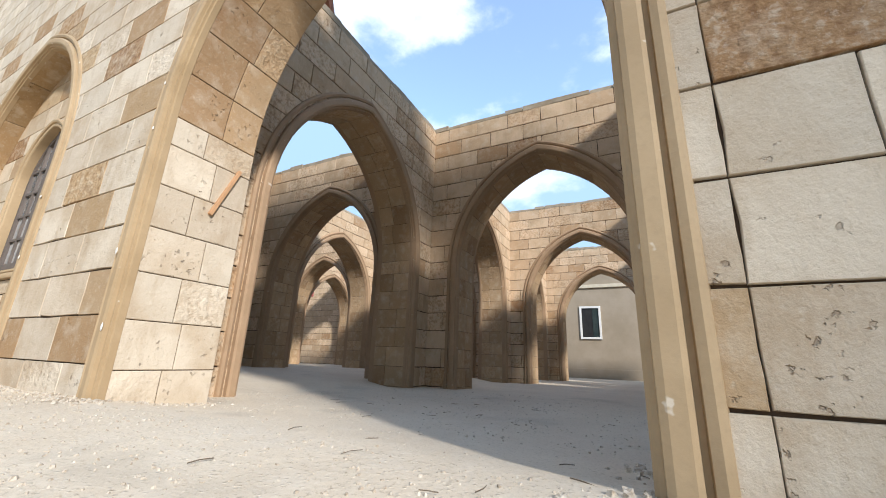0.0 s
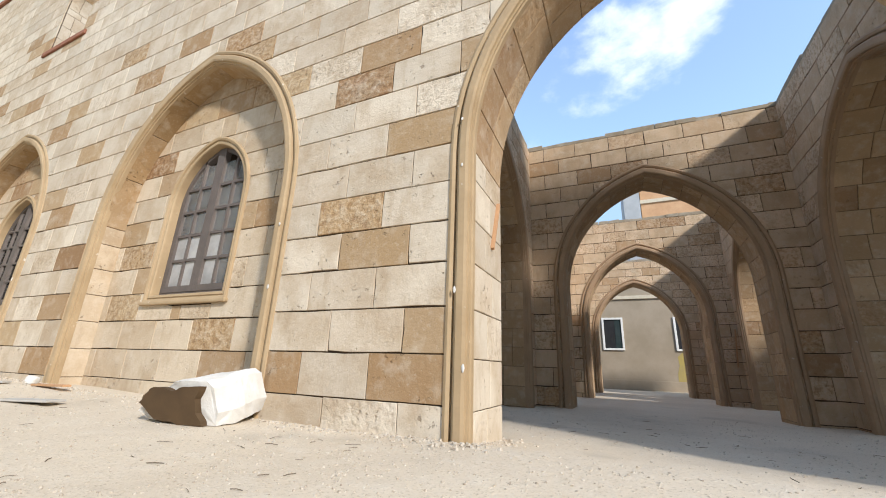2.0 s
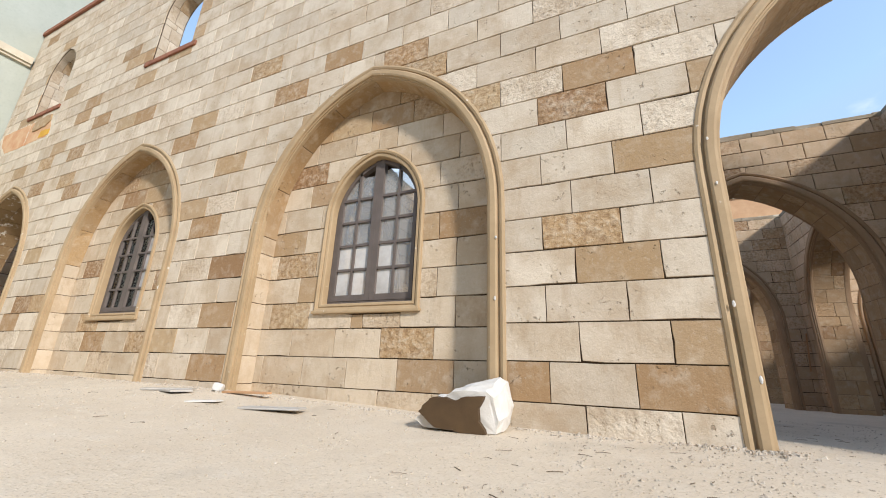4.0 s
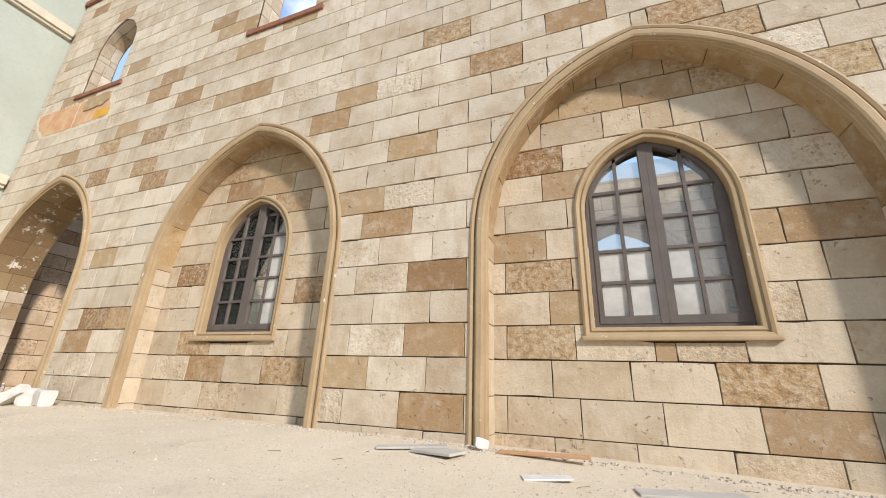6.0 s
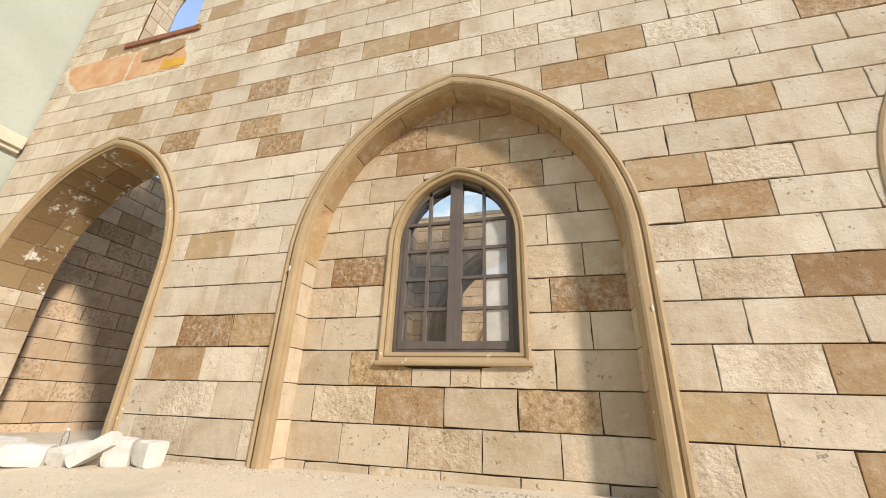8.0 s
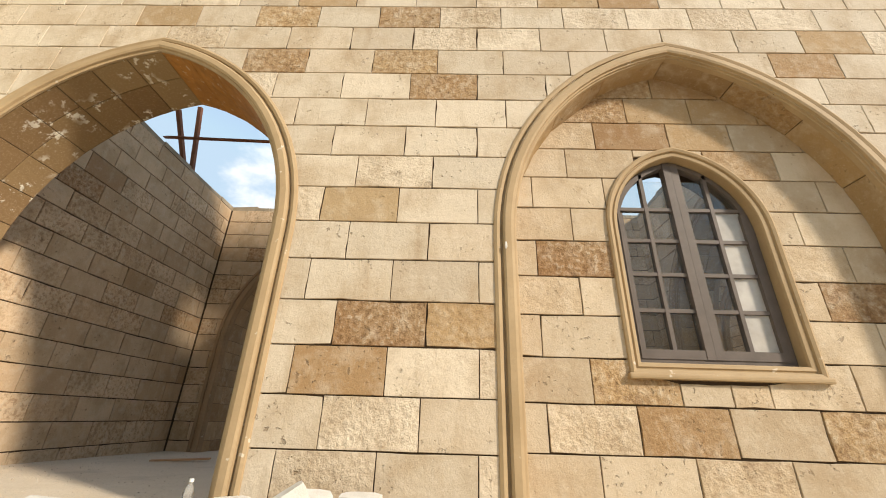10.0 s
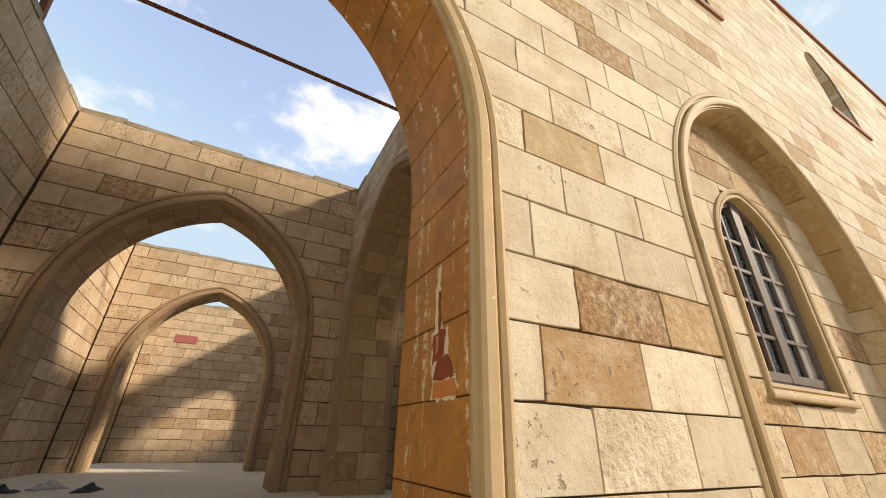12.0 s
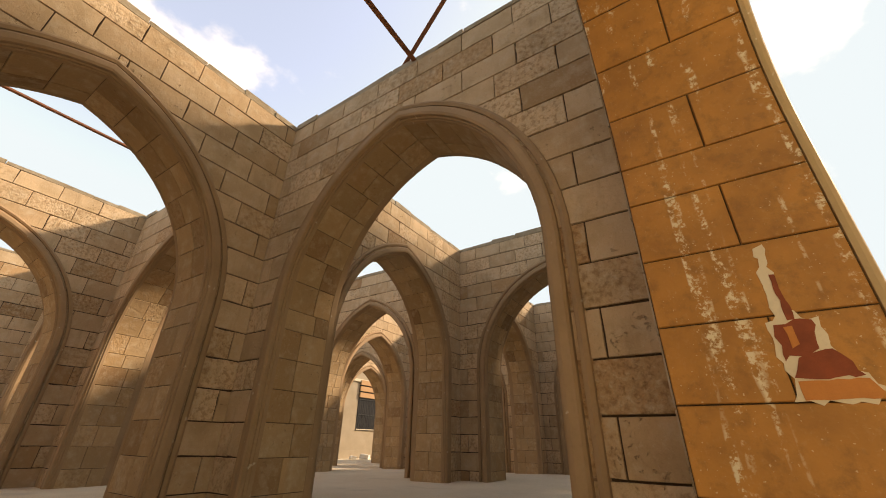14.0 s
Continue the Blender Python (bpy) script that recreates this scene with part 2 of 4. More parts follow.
def ochre_material():
    """Ochre-stained smooth jamb with pale runs of cement."""
    m, t, bsdf = material("ochre_stained_stone")
    pos = position(t)
    n1 = noisy(t, pos, 2.2, 6, 0.6)
    n2 = noisy(t, pos, 30.0, 5, 0.7)
    c = mixed(t, ranged(t, n1, 0.35, 0.65), (0.425, 0.19, 0.04), (0.295, 0.128, 0.026))
    c = mixed(t, ranged(t, n2, 0.55, 0.75, 0, 0.4), c, (0.42, 0.25, 0.11))
    c = mixed(t, ranged(t, noisy(t, pos, 9.0, 6, 0.7), 0.50, 0.66, 0, 0.6), c, (0.20, 0.09, 0.02))
    c = mixed(t, ranged(t, noisy(t, pos, 55.0, 2, 0.5), 0.70, 0.74, 0, 0.6), c, (0.60, 0.50, 0.33))
    smap = node(t, "ShaderNodeMapping", Scale=(9.0, 9.0, 0.55))
    link(t, pos, smap.inputs["Vector"])
    run = ranged(t, noisy(t, smap.outputs["Vector"], 1.0, 2, 0.5), 0.60, 0.66)
    broken = ranged(t, noisy(t, pos, 16.0, 6, 0.75), 0.50, 0.58)
    c = mixed(t, math_node(t, "MULTIPLY", run, broken), c, (0.60, 0.52, 0.37))
    link(t, c, bsdf.inputs["Base Color"])
    bsdf.inputs["Roughness"].default_value = 0.62
    bump(t, bsdf, math_node(t, "ADD", n2, n1), 0.4, 0.005)
    return m


OCHRE = ochre_material()


def splashed_material():
    """Brown jamb stone, darkened for the soffit's shade, with white splashes of cement."""
    m, t, bsdf = material("splashed_shaded_jamb_stone")
    pos = position(t)
    rnd = t.nodes.new("ShaderNodeObjectInfo").outputs["Random"]
    n2 = noisy(t, pos, 40.0, 5, 0.7)
    c = ramp(t, rnd, [(0.0, (0.25, 0.16, 0.072)), (0.4, (0.29, 0.195, 0.092)), (0.75, (0.215, 0.13, 0.056))], True)
    c = mixed(t, ranged(t, n2, 0.52, 0.72, 0, 0.5), c, (0.44, 0.34, 0.21))
    spot = math_node(t, "MULTIPLY", ranged(t, noisy(t, pos, 1.5, 2, 0.5), 0.47, 0.55), ranged(t, noisy(t, pos, 5.5, 6, 0.7), 0.545, 0.585))
    c = mixed(t, spot, c, (0.72, 0.67, 0.56))
    link(t, c, bsdf.inputs["Base Color"])
    bsdf.inputs["Roughness"].default_value = 0.85
    bump(t, bsdf, math_node(t, "ADD", n2, spot), 0.6, 0.008)
    return m


SPLASHED = splashed_material()
GROUND = ground_material()


def glass_material(name, dust_and_sheen):
    m = bpy.data.materials.new(name)
    m.use_nodes = True
    t = m.node_tree
    t.nodes.clear()
    out = t.nodes.new("ShaderNodeOutputMaterial")
    clear = t.nodes.new("ShaderNodeBsdfTransparent")
    clear.inputs["Color"].default_value = (0.95, 0.965, 0.955, 1)
    gloss = node(t, "ShaderNodeBsdfGlossy", Roughness=0.02)
    # Pale diffuse layer serves as dust and as a stand-in for reflections.
    dusty = t.nodes.new("ShaderNodeBsdfDiffuse")
    dusty.inputs["Color"].default_value = (0.60, 0.575, 0.535, 1)
    fres = node(t, "ShaderNodeFresnel", IOR=1.32)
    a = t.nodes.new("ShaderNodeMixShader")
    b = t.nodes.new("ShaderNodeMixShader")
    pos = position(t)
    link(t, ranged(t, noisy(t, pos, 1.6, 5, 0.6), 0.35, 0.65, dust_and_sheen * 0.6, dust_and_sheen), a.inputs["Fac"])
    link(t, clear.outputs[0], a.inputs[1])
    link(t, dusty.outputs[0], a.inputs[2])
    link(t, math_node(t, "MULTIPLY", fres.outputs[0], 1.0, True), b.inputs["Fac"])
    link(t, a.outputs[0], b.inputs[1])
    link(t, gloss.outputs[0], b.inputs[2])
    link(t, b.outputs[0], out.inputs["Surface"])
    return m


GLASS = glass_material("window_glass", 0.03)
# Pale diffuse share stands in for sky and building reflections on clear panes.
GLASS_SHEEN = glass_material("pale_sheen_window_glass", 0.26)
GLASS_DUSTY = glass_material("dusty_window_glass", 0.72)

# ---- building helpers ----


def mesh_of(bm, name, mat):
    me = bpy.data.meshes.new(name)
    bmesh.ops.recalc_face_normals(bm, faces=bm.faces)
    bm.to_mesh(me)
    bm.free()
    me.materials.append(mat)
    return me


def part(name, bm, mat, parent=None, label="", smooth=False):
    ob = new(name, mesh_of(bm, name, mat))
    if smooth:
        for p in ob.data.polygons:
            p.use_smooth = True
    ob.parent = parent
    if label:
        tagged(ob, label)
    return ob


def raw_part(name, verts, faces, mat, parent=None):
    """One joined mesh from vertex and face lists."""
    me = bpy.data.meshes.new(name)
    me.from_pydata(verts, [], faces)
    me.materials.append(mat)
    ob = new(name, me)
    ob.parent = parent
    return ob


def anchor(name, at, label, category, group="", kind=""):
    ob = new(name)
    ob.location = at
    ob.empty_display_size = 0.2
    return tagged(ob, label, category, group, kind)


def box(bm, x0, x1, y0, y1, z0, z1, m=None, bevel=0.0):
    vs = [bm.verts.new(p) for p in ((x0, y0, z0), (x1, y0, z0), (x1, y1, z0), (x0, y1, z0), (x0, y0, z1), (x1, y0, z1), (x1, y1, z1), (x0, y1, z1))]
    fs = [bm.faces.new([vs[i] for i in f]) for f in ((0, 3, 2, 1), (4, 5, 6, 7), (0, 1, 5, 4), (1, 2, 6, 5), (2, 3, 7, 6), (3, 0, 4, 7))]
    if bevel:
        edges = list({e for f in fs for e in f.edges})
        res = bmesh.ops.bevel(bm, geom=edges, offset=bevel, segments=2, affect="EDGES", profile=0.6)
        vs = list({v for f in res["faces"] for v in f.verts} | {v for v in vs if v.is_valid})
    if m is not None:
        bmesh.ops.transform(bm, matrix=m, verts=[v for v in vs if v.is_valid])
    return vs


COURSE, START, LENGTH = 0.4485, 0.183, 0.89


class Plane:
    """A wall's face: s runs along it, z up, h out of it towards the viewer."""

    def __init__(self, ox, oy, dx, dy, nx, ny):
        self.o, self.d, self.n = Vector((ox, oy, 0)), Vector((dx, dy, 0)), Vector((nx, ny, 0))

    def at(self, s, z, h=0.0):
        return self.o + self.d * s + self.n * h + Vector((0, 0, z))


class Arch:
    """A pointed opening: two arcs that spring from the jambs."""

    def __init__(self, c, half, sill, spring, rise):
        self.c, self.half, self.sill, self.spring, self.rise = c, half, sill, spring, rise
        self.r = (rise * rise + half * half) / (2 * half)

    def width(self, z, grow=0.0):
        if z <= self.sill - grow:
            return 0.0
        if z <= self.spring:
            return self.half + grow
        q = (self.r + grow) ** 2 - (z - self.spring) ** 2
        return max(0.0, math.sqrt(q) - (self.r - self.half)) if q > 0 else 0.0

    def top(self, grow=0.0):
        return self.spring + math.sqrt((self.r + grow) ** 2 - (self.r - self.half) ** 2)

    def side(self, sign, grow, bottom, count=12):
        """Points from the foot to the apex along one side."""
        pts = [(self.c + sign * (self.half + grow), bottom)]
        rr, off = self.r + grow, self.r - self.half
        end = math.acos(max(-1, min(1, off / rr)))
        for i in range(count + 1):
            a = end * i / count
            pts.append((self.c + sign * (rr * math.cos(a) - off), self.spring + rr * math.sin(a)))
        return pts


def core(name, plane, s0, s1, z0, z1, arches, thick, mat, parent=None):
    """A wall body with openings through it."""
    bm = bmesh.new()
    arches = sorted(arches, key=lambda a: a.c)
    cuts = [s0] + [(a.c + b.c) / 2 for a, b in zip(arches, arches[1:])] + [s1]
    polys = []
    if not arches:
        polys.append([(s0, z0), (s1, z0), (s1, z1), (s0, z1)])
    for a, lo, hi in zip(arches, cuts, cuts[1:]):
        for sign, edge in ((-1, lo), (1, hi)):
            p = [(edge, z0)]
            if a.sill > z0:
                p += [(a.c, z0), (a.c, a.sill)]
            p += a.side(sign, 0.0, max(a.sill, z0))
            p += [(a.c, z1), (edge, z1)]
            polys.append(p)
    for p in polys:
        front = [bm.verts.new(plane.at(s, z, 0)) for s, z in p]
        back = [bm.verts.new(plane.at(s, z, -thick)) for s, z in p]
        bm.faces.new(front)
        bm.faces.new(back[::-1])
        for i in range(len(p)):
            j = (i + 1) % len(p)
            bm.faces.new((front[i], back[i], back[j], front[j]))
    bm.normal_update()
    bmesh.ops.triangulate(bm, faces=[f for f in bm.faces if len(f.verts) > 4])
    return part(name, bm, mat, parent)


def worn(pts, rng):
    """The outline with uneven arrises: small dents along the long edges and knocked-off corners."""
    out = []
    n = len(pts)
    cs, cz = sum(p[0] for p in pts) / n, sum(p[1] for p in pts) / n
    for i in range(n):
        (s0, z0), (s1, z1) = pts[i], pts[(i + 1) % n]
        steps = 3 if abs(s1 - s0) > 0.45 else (2 if math.hypot(s1 - s0, z1 - z0) > 0.25 else 1)
        for k in range(steps):
            f = (k + (rng.uniform(-0.25, 0.25) if k else 0)) / steps
            s, z = s0 + (s1 - s0) * f, z0 + (z1 - z0) * f
            d = rng.uniform(0.0, 0.0035) + (rng.uniform(0.004, 0.012) if rng.random() < 0.12 else 0.0)
            out.append((s + (d if s < cs else -d), z + (d if z < cz else -d)))
    return out


def block_rings(plane, pts, gap=0.0038, proud=0.022, h0=-0.004):
    """The base and face outlines of one facing block."""
    n = len(pts)
    cs, cz = sum(p[0] for p in pts) / n, sum(p[1] for p in pts) / n

    def inset(d, e):
        out = []
        for s, z in pts:
            ds, dz = cs - s, cz - z
            out.append((s + max(-d, min(d, ds)), z + max(-e, min(e, dz))))
        return out
    a, b, c = inset(gap * 0.6, gap), inset(gap * 0.6 + 0.001, gap + 0.001), inset(gap * 0.6 + 0.004, gap + 0.0045)
    return [[plane.at(s, z, h0) for s, z in a], [plane.at(s, z, proud - 0.006) for s, z in b], [plane.at(s, z, proud) for s, z in c]]


def ring_mesh(rings, verts, faces):
    base = len(verts)
    n = len(rings[0])
    for r in rings:
        verts.extend(tuple(p) for p in r)
    for k in range(len(rings) - 1):
        for i in range(n):
            j = (i + 1) % n
            faces.append((base + k * n + i, base + k * n + j, base + (k + 1) * n + j, base + (k + 1) * n + i))
    faces.append(tuple(base + (len(rings) - 1) * n + i for i in range(n)))


def outlines(s0, s1, z0, z1, arches, grow, rng, course=COURSE, start=START, bond=(2.89, 3.25), fixed=None, skip=None):
    """The outlines of the facing blocks of a wall, course by course, cut back round its openings."""
    out = []
    first = math.floor((z0 - start) / course)
    z = start + first * course
    row = first - 1
    while z < z1 - 0.02:
        lo, hi = max(z, z0), min(z + course, z1)
        z += course
        row += 1
        tans = (fixed or {}).get(row, [])
        if hi - lo < 0.05:
            continue
        phase = bond[row % 2]
        s = phase + LENGTH * math.ceil((s0 + 0.12 - phase) / LENGTH)
        cuts = [s0]
        while s < s1 - 0.12:
            cuts.append(s + rng.uniform(-0.012, 0.012))
            s += LENGTH
        cuts.append(s1)
        for a in arches:
            if a.top(grow) > lo and a.sill - grow < hi and s0 < a.c < s1:
                cuts = [c for c in cuts if abs(c - a.c) > 0.12 or c in (s0, s1)] + [a.c]
        cuts = sorted(set(cuts))
        for a0, a1 in zip(cuts, cuts[1:]):
            mid = (a0 + a1) / 2
            hit = any(a.top(grow) > lo and a.sill - grow < hi and a.c - a.half - grow < a1 and a.c + a.half + grow > a0 for a in arches)
            levels = [lo + (hi - lo) * i / 4 for i in range(5)] if hit else [lo, hi]
            left, right = [], []
            for zz in levels:
                le, ri = a0, a1
                for a in arches:
                    zc = min(max(zz, lo + 0.01), hi - 0.01)
                    w = a.width(zc, grow)
                    if w > 0:
                        if mid > a.c:
                            le = max(le, a.c + w)
                        else:
                            ri = min(ri, a.c - w)
                if ri - le > 0.03:
                    left.append((le, zz))
                    right.append((ri, zz))
            if len(left) < 2 or left[-1][1] - left[0][1] < 0.06:
                continue
            if skip and skip(mid, (lo + hi) / 2):
                continue
            out.append((left[::-1] + right, any(t0 < mid < t1 for t0, t1 in tans)))
    return out


SHARED = {}


def settled(s, z):
    return z + 0.0045 * (s + 6.0) * max(0.0, 1.0 - z / 2.6)


def face_blocks(plane, s0, s1, z0, z1, arches, parent, single, seed, grow=0.16, mats=None, name="stone_block", fixed=None, skip=None, bond=(2.89, 3.25), settle=False):
    rng = random.Random(seed)
    gap = 0.0065 if mats and mats[0] is INNER else 0.0038
    polys = outlines(s0, s1, z0, z1, arches, grow, rng, bond=bond, fixed=fixed, skip=skip)
    if settle:
        polys = [([(s, settled(s, z)) for s, z in p], tan) for p, tan in polys]
    plain, many = mats or ((STONE_PALE if fixed else STONE), STONE_JOINED)
    if single:
        for p, tan in polys:
            one = STONE_TAN if tan else plain
            ss, zs = [q[0] for q in p], [q[1] for q in p]
            o = Vector((min(ss), min(zs)))
            local = [(q[0] - o.x, q[1] - o.y) for q in p]
            key = (one.name, tuple(plane.d), tuple(plane.n), tuple((round(a, 3), round(b, 3)) for a, b in local))
            if key not in SHARED:
                verts, faces = [], []
                ring_mesh(block_rings(Plane(0, 0, *plane.d.xy, *plane.n.xy), worn(local, rng), gap), verts, faces)
                me = bpy.data.meshes.new(name)
                me.from_pydata(verts, [], faces)
                me.materials.append(one)
                SHARED[key] = me
            ob = new(name, SHARED[key])
            ob.parent = parent
            ob.location = plane.at(o.x, o.y)
    else:
        verts, faces = [], []
        for p, tan in polys:
            ring_mesh(block_rings(plane, worn(p, rng), gap), verts, faces)
        if faces:
            tagged(raw_part("stone_facing", verts, faces, many, parent), kind="stuff")


def soffit_blocks(plane, arch, bottom, depth, parent, single, seed, inset=0.05, rear=None, mats=None, joined=None, arc=0.5, whole=False, bonded=None):
    """Facing blocks that line the jambs and the curved underside of an opening."""
    rng = random.Random(seed)
    verts, faces = [], []
    for sign in (-1, 1):
        path = []
        z = START + COURSE * math.floor((bottom - START) / COURSE)
        stops = [bottom]
        while z < arch.spring - 0.2:
            if z > bottom + 0.1:
                stops.append(z)
            z += COURSE
        off = arch.r - arch.half
        end = math.acos(off / arch.r)
        n = max(3, round(arch.r * end / arc))
        for k, a in enumerate(stops):
            b = stops[k + 1] if k + 1 < len(stops) else arch.spring
            path.append([(arch.half, a, 1, 0), (arch.half, b, 1, 0)])
        for k in range(n):
            seg = []
            for q in range(5):
                a = end * (k + q / 4) / n
                seg.append((arch.r * math.cos(a) - off, arch.spring + arch.r * math.sin(a), math.cos(a), math.sin(a)))
            path.append(seg)
        for k, seg in enumerate(path):
            cuts = [inset, inset + (depth - inset) * rng.choice((0.38, 0.62, 0.55, 0.45)), depth - (inset if rear is None else rear)]
            if bonded and sign in bonded:
                cuts[1] = bonded[sign]
            if whole or (bonded and sign in bonded and k % 2 == 1):
                del cuts[1]
            for d0, d1 in zip(cuts, cuts[1:]):
                rings = []
                for g, lift in ((0.0035, -0.004), (0.0045, 0.010), (0.010, 0.016)):
                    m = len(seg)
                    ring = []
                    for dd, order in ((d0 + g, range(m)), (d1 - g, range(m - 1, -1, -1))):
                        for q in order:
                            x, zz, nx, nz = seg[q]
                            if q == 0:
                                x, zz = x - nz * g, zz + nx * g
                            if q == m - 1:
                                x, zz = x + nz * g, zz - nx * g
                            ring.append(plane.at(arch.c + sign * (x - nx * lift), zz - nz * lift, -dd))
                    rings.append(ring)
                if single:
                    v, f = [], []
                    ring_mesh(rings, v, f)
                    raw_part("jamb_block", v, f, (mats or {}).get(sign, (mats or {}).get(0, SHADED_JAMB) if len(seg) == 2 else (mats or {}).get(2, SHADED_JAMB)), parent)
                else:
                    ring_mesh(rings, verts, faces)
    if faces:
        tagged(raw_part("jamb_facing", verts, faces, joined or SHADED_JAMB_JOINED, parent), kind="stuff")


PROFILE = [(0.0, -0.09), (-0.02, -0.07), (-0.02, -0.012), (-0.004, -0.004), (-0.004, 0.02), (0.016, 0.024), (0.02, 0.056), (0.048, 0.068), (0.112, 0.068),
           (0.134, 0.054), (0.138, 0.008), (0.162, 0.006), (0.166, 0.036), (0.2, 0.048), (0.23, 0.036), (0.242, 0.0)]


# the arch at the west end: its jamb stones run right up to a narrow trim
THIN_PROFILE = [(0.004, -0.05), (0.004, 0.0), (-0.018, 0.004), (-0.02, 0.03), (0.012, 0.036)] + [(r, h * 1.15) for r, h in PROFILE[6:]]
INNER_PROFILE = [(r * 1.25 if r > 0 else r, h * 1.5 if h > 0 else h) for r, h in PROFILE]


def moulding(name, plane, arch, bottom, parent, profile=PROFILE, mat=None, sill=False, count=16):
    """A moulded trim swept up one jamb, over the point and down the other."""
    bm = bmesh.new()
    rows = []
    for r, h in profile:
        left = arch.side(-1, r, bottom - (r if sill else 0), count)
        right = arch.side(1, r, bottom - (r if sill else 0), count)
        line = left + right[-2::-1]
        rows.append([bm.verts.new(plane.at(s, z, h)) for s, z in line])
    n = len(rows[0])
    for a, b in zip(rows, rows[1:]):
        for i in range(n if sill else n - 1):
            j = (i + 1) % n
            bm.faces.new((a[i], a[j], b[j], b[i]))
    ob = part(name, bm, mat or TRIM, parent)
    return ob

# ---- the place: a grid of bays 7 m wide and 7.1 m deep ----
BAY, DEEP, THICK, LOW_TOP, HIGH_TOP = 7.0, 7.1, 1.0, 7.0, 13.1
HALF_X = 0.5
LEFT_X, RIGHT_X = -17.06, 17.5
FOOT = -0.7


def big_arch(c):
    return Arch(c, 2.17, FOOT - 0.01, 2.75, 2.76)


def inner_arch(c):
    return Arch(c, 2.15, FOOT - 0.01, 2.75, 2.83)


def coping(name, parent, x0, x1, y0, y1, z0, along_x, seed):
    """A raw wall top: a row of rough pieces of uneven height."""
    rng = random.Random(seed)
    bm = bmesh.new()
    lo, hi = (x0, x1) if along_x else (y0, y1)
    q = lo
    while q < hi - 0.05:
        e = min(hi, q + rng.uniform(0.35, 1.1))
        top = z0 + 0.12 + rng.uniform(-0.035, 0.03)
        d0, d1 = rng.uniform(-0.02, 0.03), rng.uniform(-0.02, 0.03)
        if along_x:
            vs = box(bm, q, e - 0.008, y0 - d0, y1 + d1, z0, top)
        else:
            vs = box(bm, x0 - d0, x1 + d1, q, e - 0.008, z0, top)
        for v in vs:
            if v.co.z > z0 + 0.02:
                v.co += Vector((rng.uniform(-0.015, 0.015), rng.uniform(-0.015, 0.015), rng.uniform(-0.025, 0.02)))
        q = e
    part(name, bm, COPING, parent, "raw unfinished wall top")


def ground_height(x, y):
    side = 0.08 * math.tanh(-(x - 0.3) / 2.2) + 0.02
    drop = 0.0
    if y > 0:
        drop = 0.13 * (1 - math.exp(-y / 0.8)) * (1 if x > 3 else 0.4) + 0.0165 * min(y, 21)
    if y < 0:
        drop = 0.09 * min(1.0, -y / 2.0)
    return side - drop


# ground: one sheet out to the horizon
def make_ground():
    xs = [-900, -300, -120, -60] + [-40 + 0.5 * i for i in range(161)] + [60, 120, 300, 900]
    ys = [-900, -300, -120, -60] + [-25 + 0.5 * i for i in range(121)] + [60, 120, 300, 900]
    verts, faces = [], []
    for y in ys:
        for x in xs:
            z = ground_height(max(-40, min(40, x)), max(-25, min(35, y)))
            if abs(x) < 45 and abs(y) < 40:
                z += 0.022 * noise.noise(Vector((x * 0.45, y * 0.45, 0.3))) + 0.014 * noise.noise(Vector((x * 1.5, y * 1.5, 4.1)))
            verts.append((x, y, z))
    w = len(xs)
    for j in range(len(ys) - 1):
        for i in range(w - 1):
            faces.append((j * w + i, j * w + i + 1, (j + 1) * w + i + 1, (j + 1) * w + i))
    ob = raw_part("ground", verts, faces, GROUND)
    for p in ob.data.polygons:
        p.use_smooth = True
    tagged(ob, "pale dusty bare ground of sand and crushed stone", "ground", kind="structure")


make_ground()


def wall_thing(name, label):
    return anchor(name, (0, 0, 0), label, "wall", kind="structure")


# facade
FRONT = Plane(0, 0, 1, 0, 0, -1)
facade = wall_thing("wall_facade", "tall facade of pale and tan stone blocks with pointed arches")
low = [big_arch(BAY * i) for i in (-2, -1, 0, 1, 2)]
low[3] = Arch(6.93, 2.1, FOOT - 0.01, 2.75, 2.78)
NICHES = (-7.0, 0.0)
high = [Arch(BAY * i, 0.86, 8.62, 10.25, 1.1) for i in (-2, -1, 0, 1, 2)]
core("wall_body", FRONT, LEFT_X, RIGHT_X, FOOT, 7.35, low, THICK, MORTAR, facade)
core("upper_wall_body", FRONT, LEFT_X, RIGHT_X, 7.35, HIGH_TOP, high, 0.52, MORTAR, facade)
# tan and brown blocks of the facade by course: from x to x
TAN_FRONT = {
    0: [(-3.36, -2.47), (2.45, 2.9), (3.76, 4.6)], 1: [(-4.5, -3.84)], 2: [(-11.39, -10.46), (-3.36, -2.54)],
    3: [(-10.99, -10.08), (-10.08, -9.48), (3.22, 4.08)], 4: [(-3.37, -2.47), (2.88, 3.77)], 6: [(-11.43, -10.48), (-4.46, -3.37), (3.76, 4.6)],
    8: [(2.9, 3.78)], 9: [(-3.82, -2.96), (3.25, 4.12), (1.79, 2.39)], 10: [(-10.53, -9.61)],
    11: [(-13.12, -12.02), (-11.0, -10.07), (-5.56, -4.69), (0.74, 1.5)], 12: [(-5.1, -4.2), (-2.45, -1.55), (0.23, 1.09)],
    13: [(-14.6, -13.71), (-12.83, -11.9), (-10.99, -10.09), (-1.12, -0.26)], 14: [(-8.7, -7.81), (-7.76, -6.94), (-3.35, -2.46)], 15: [(-10.11, -9.18)]}
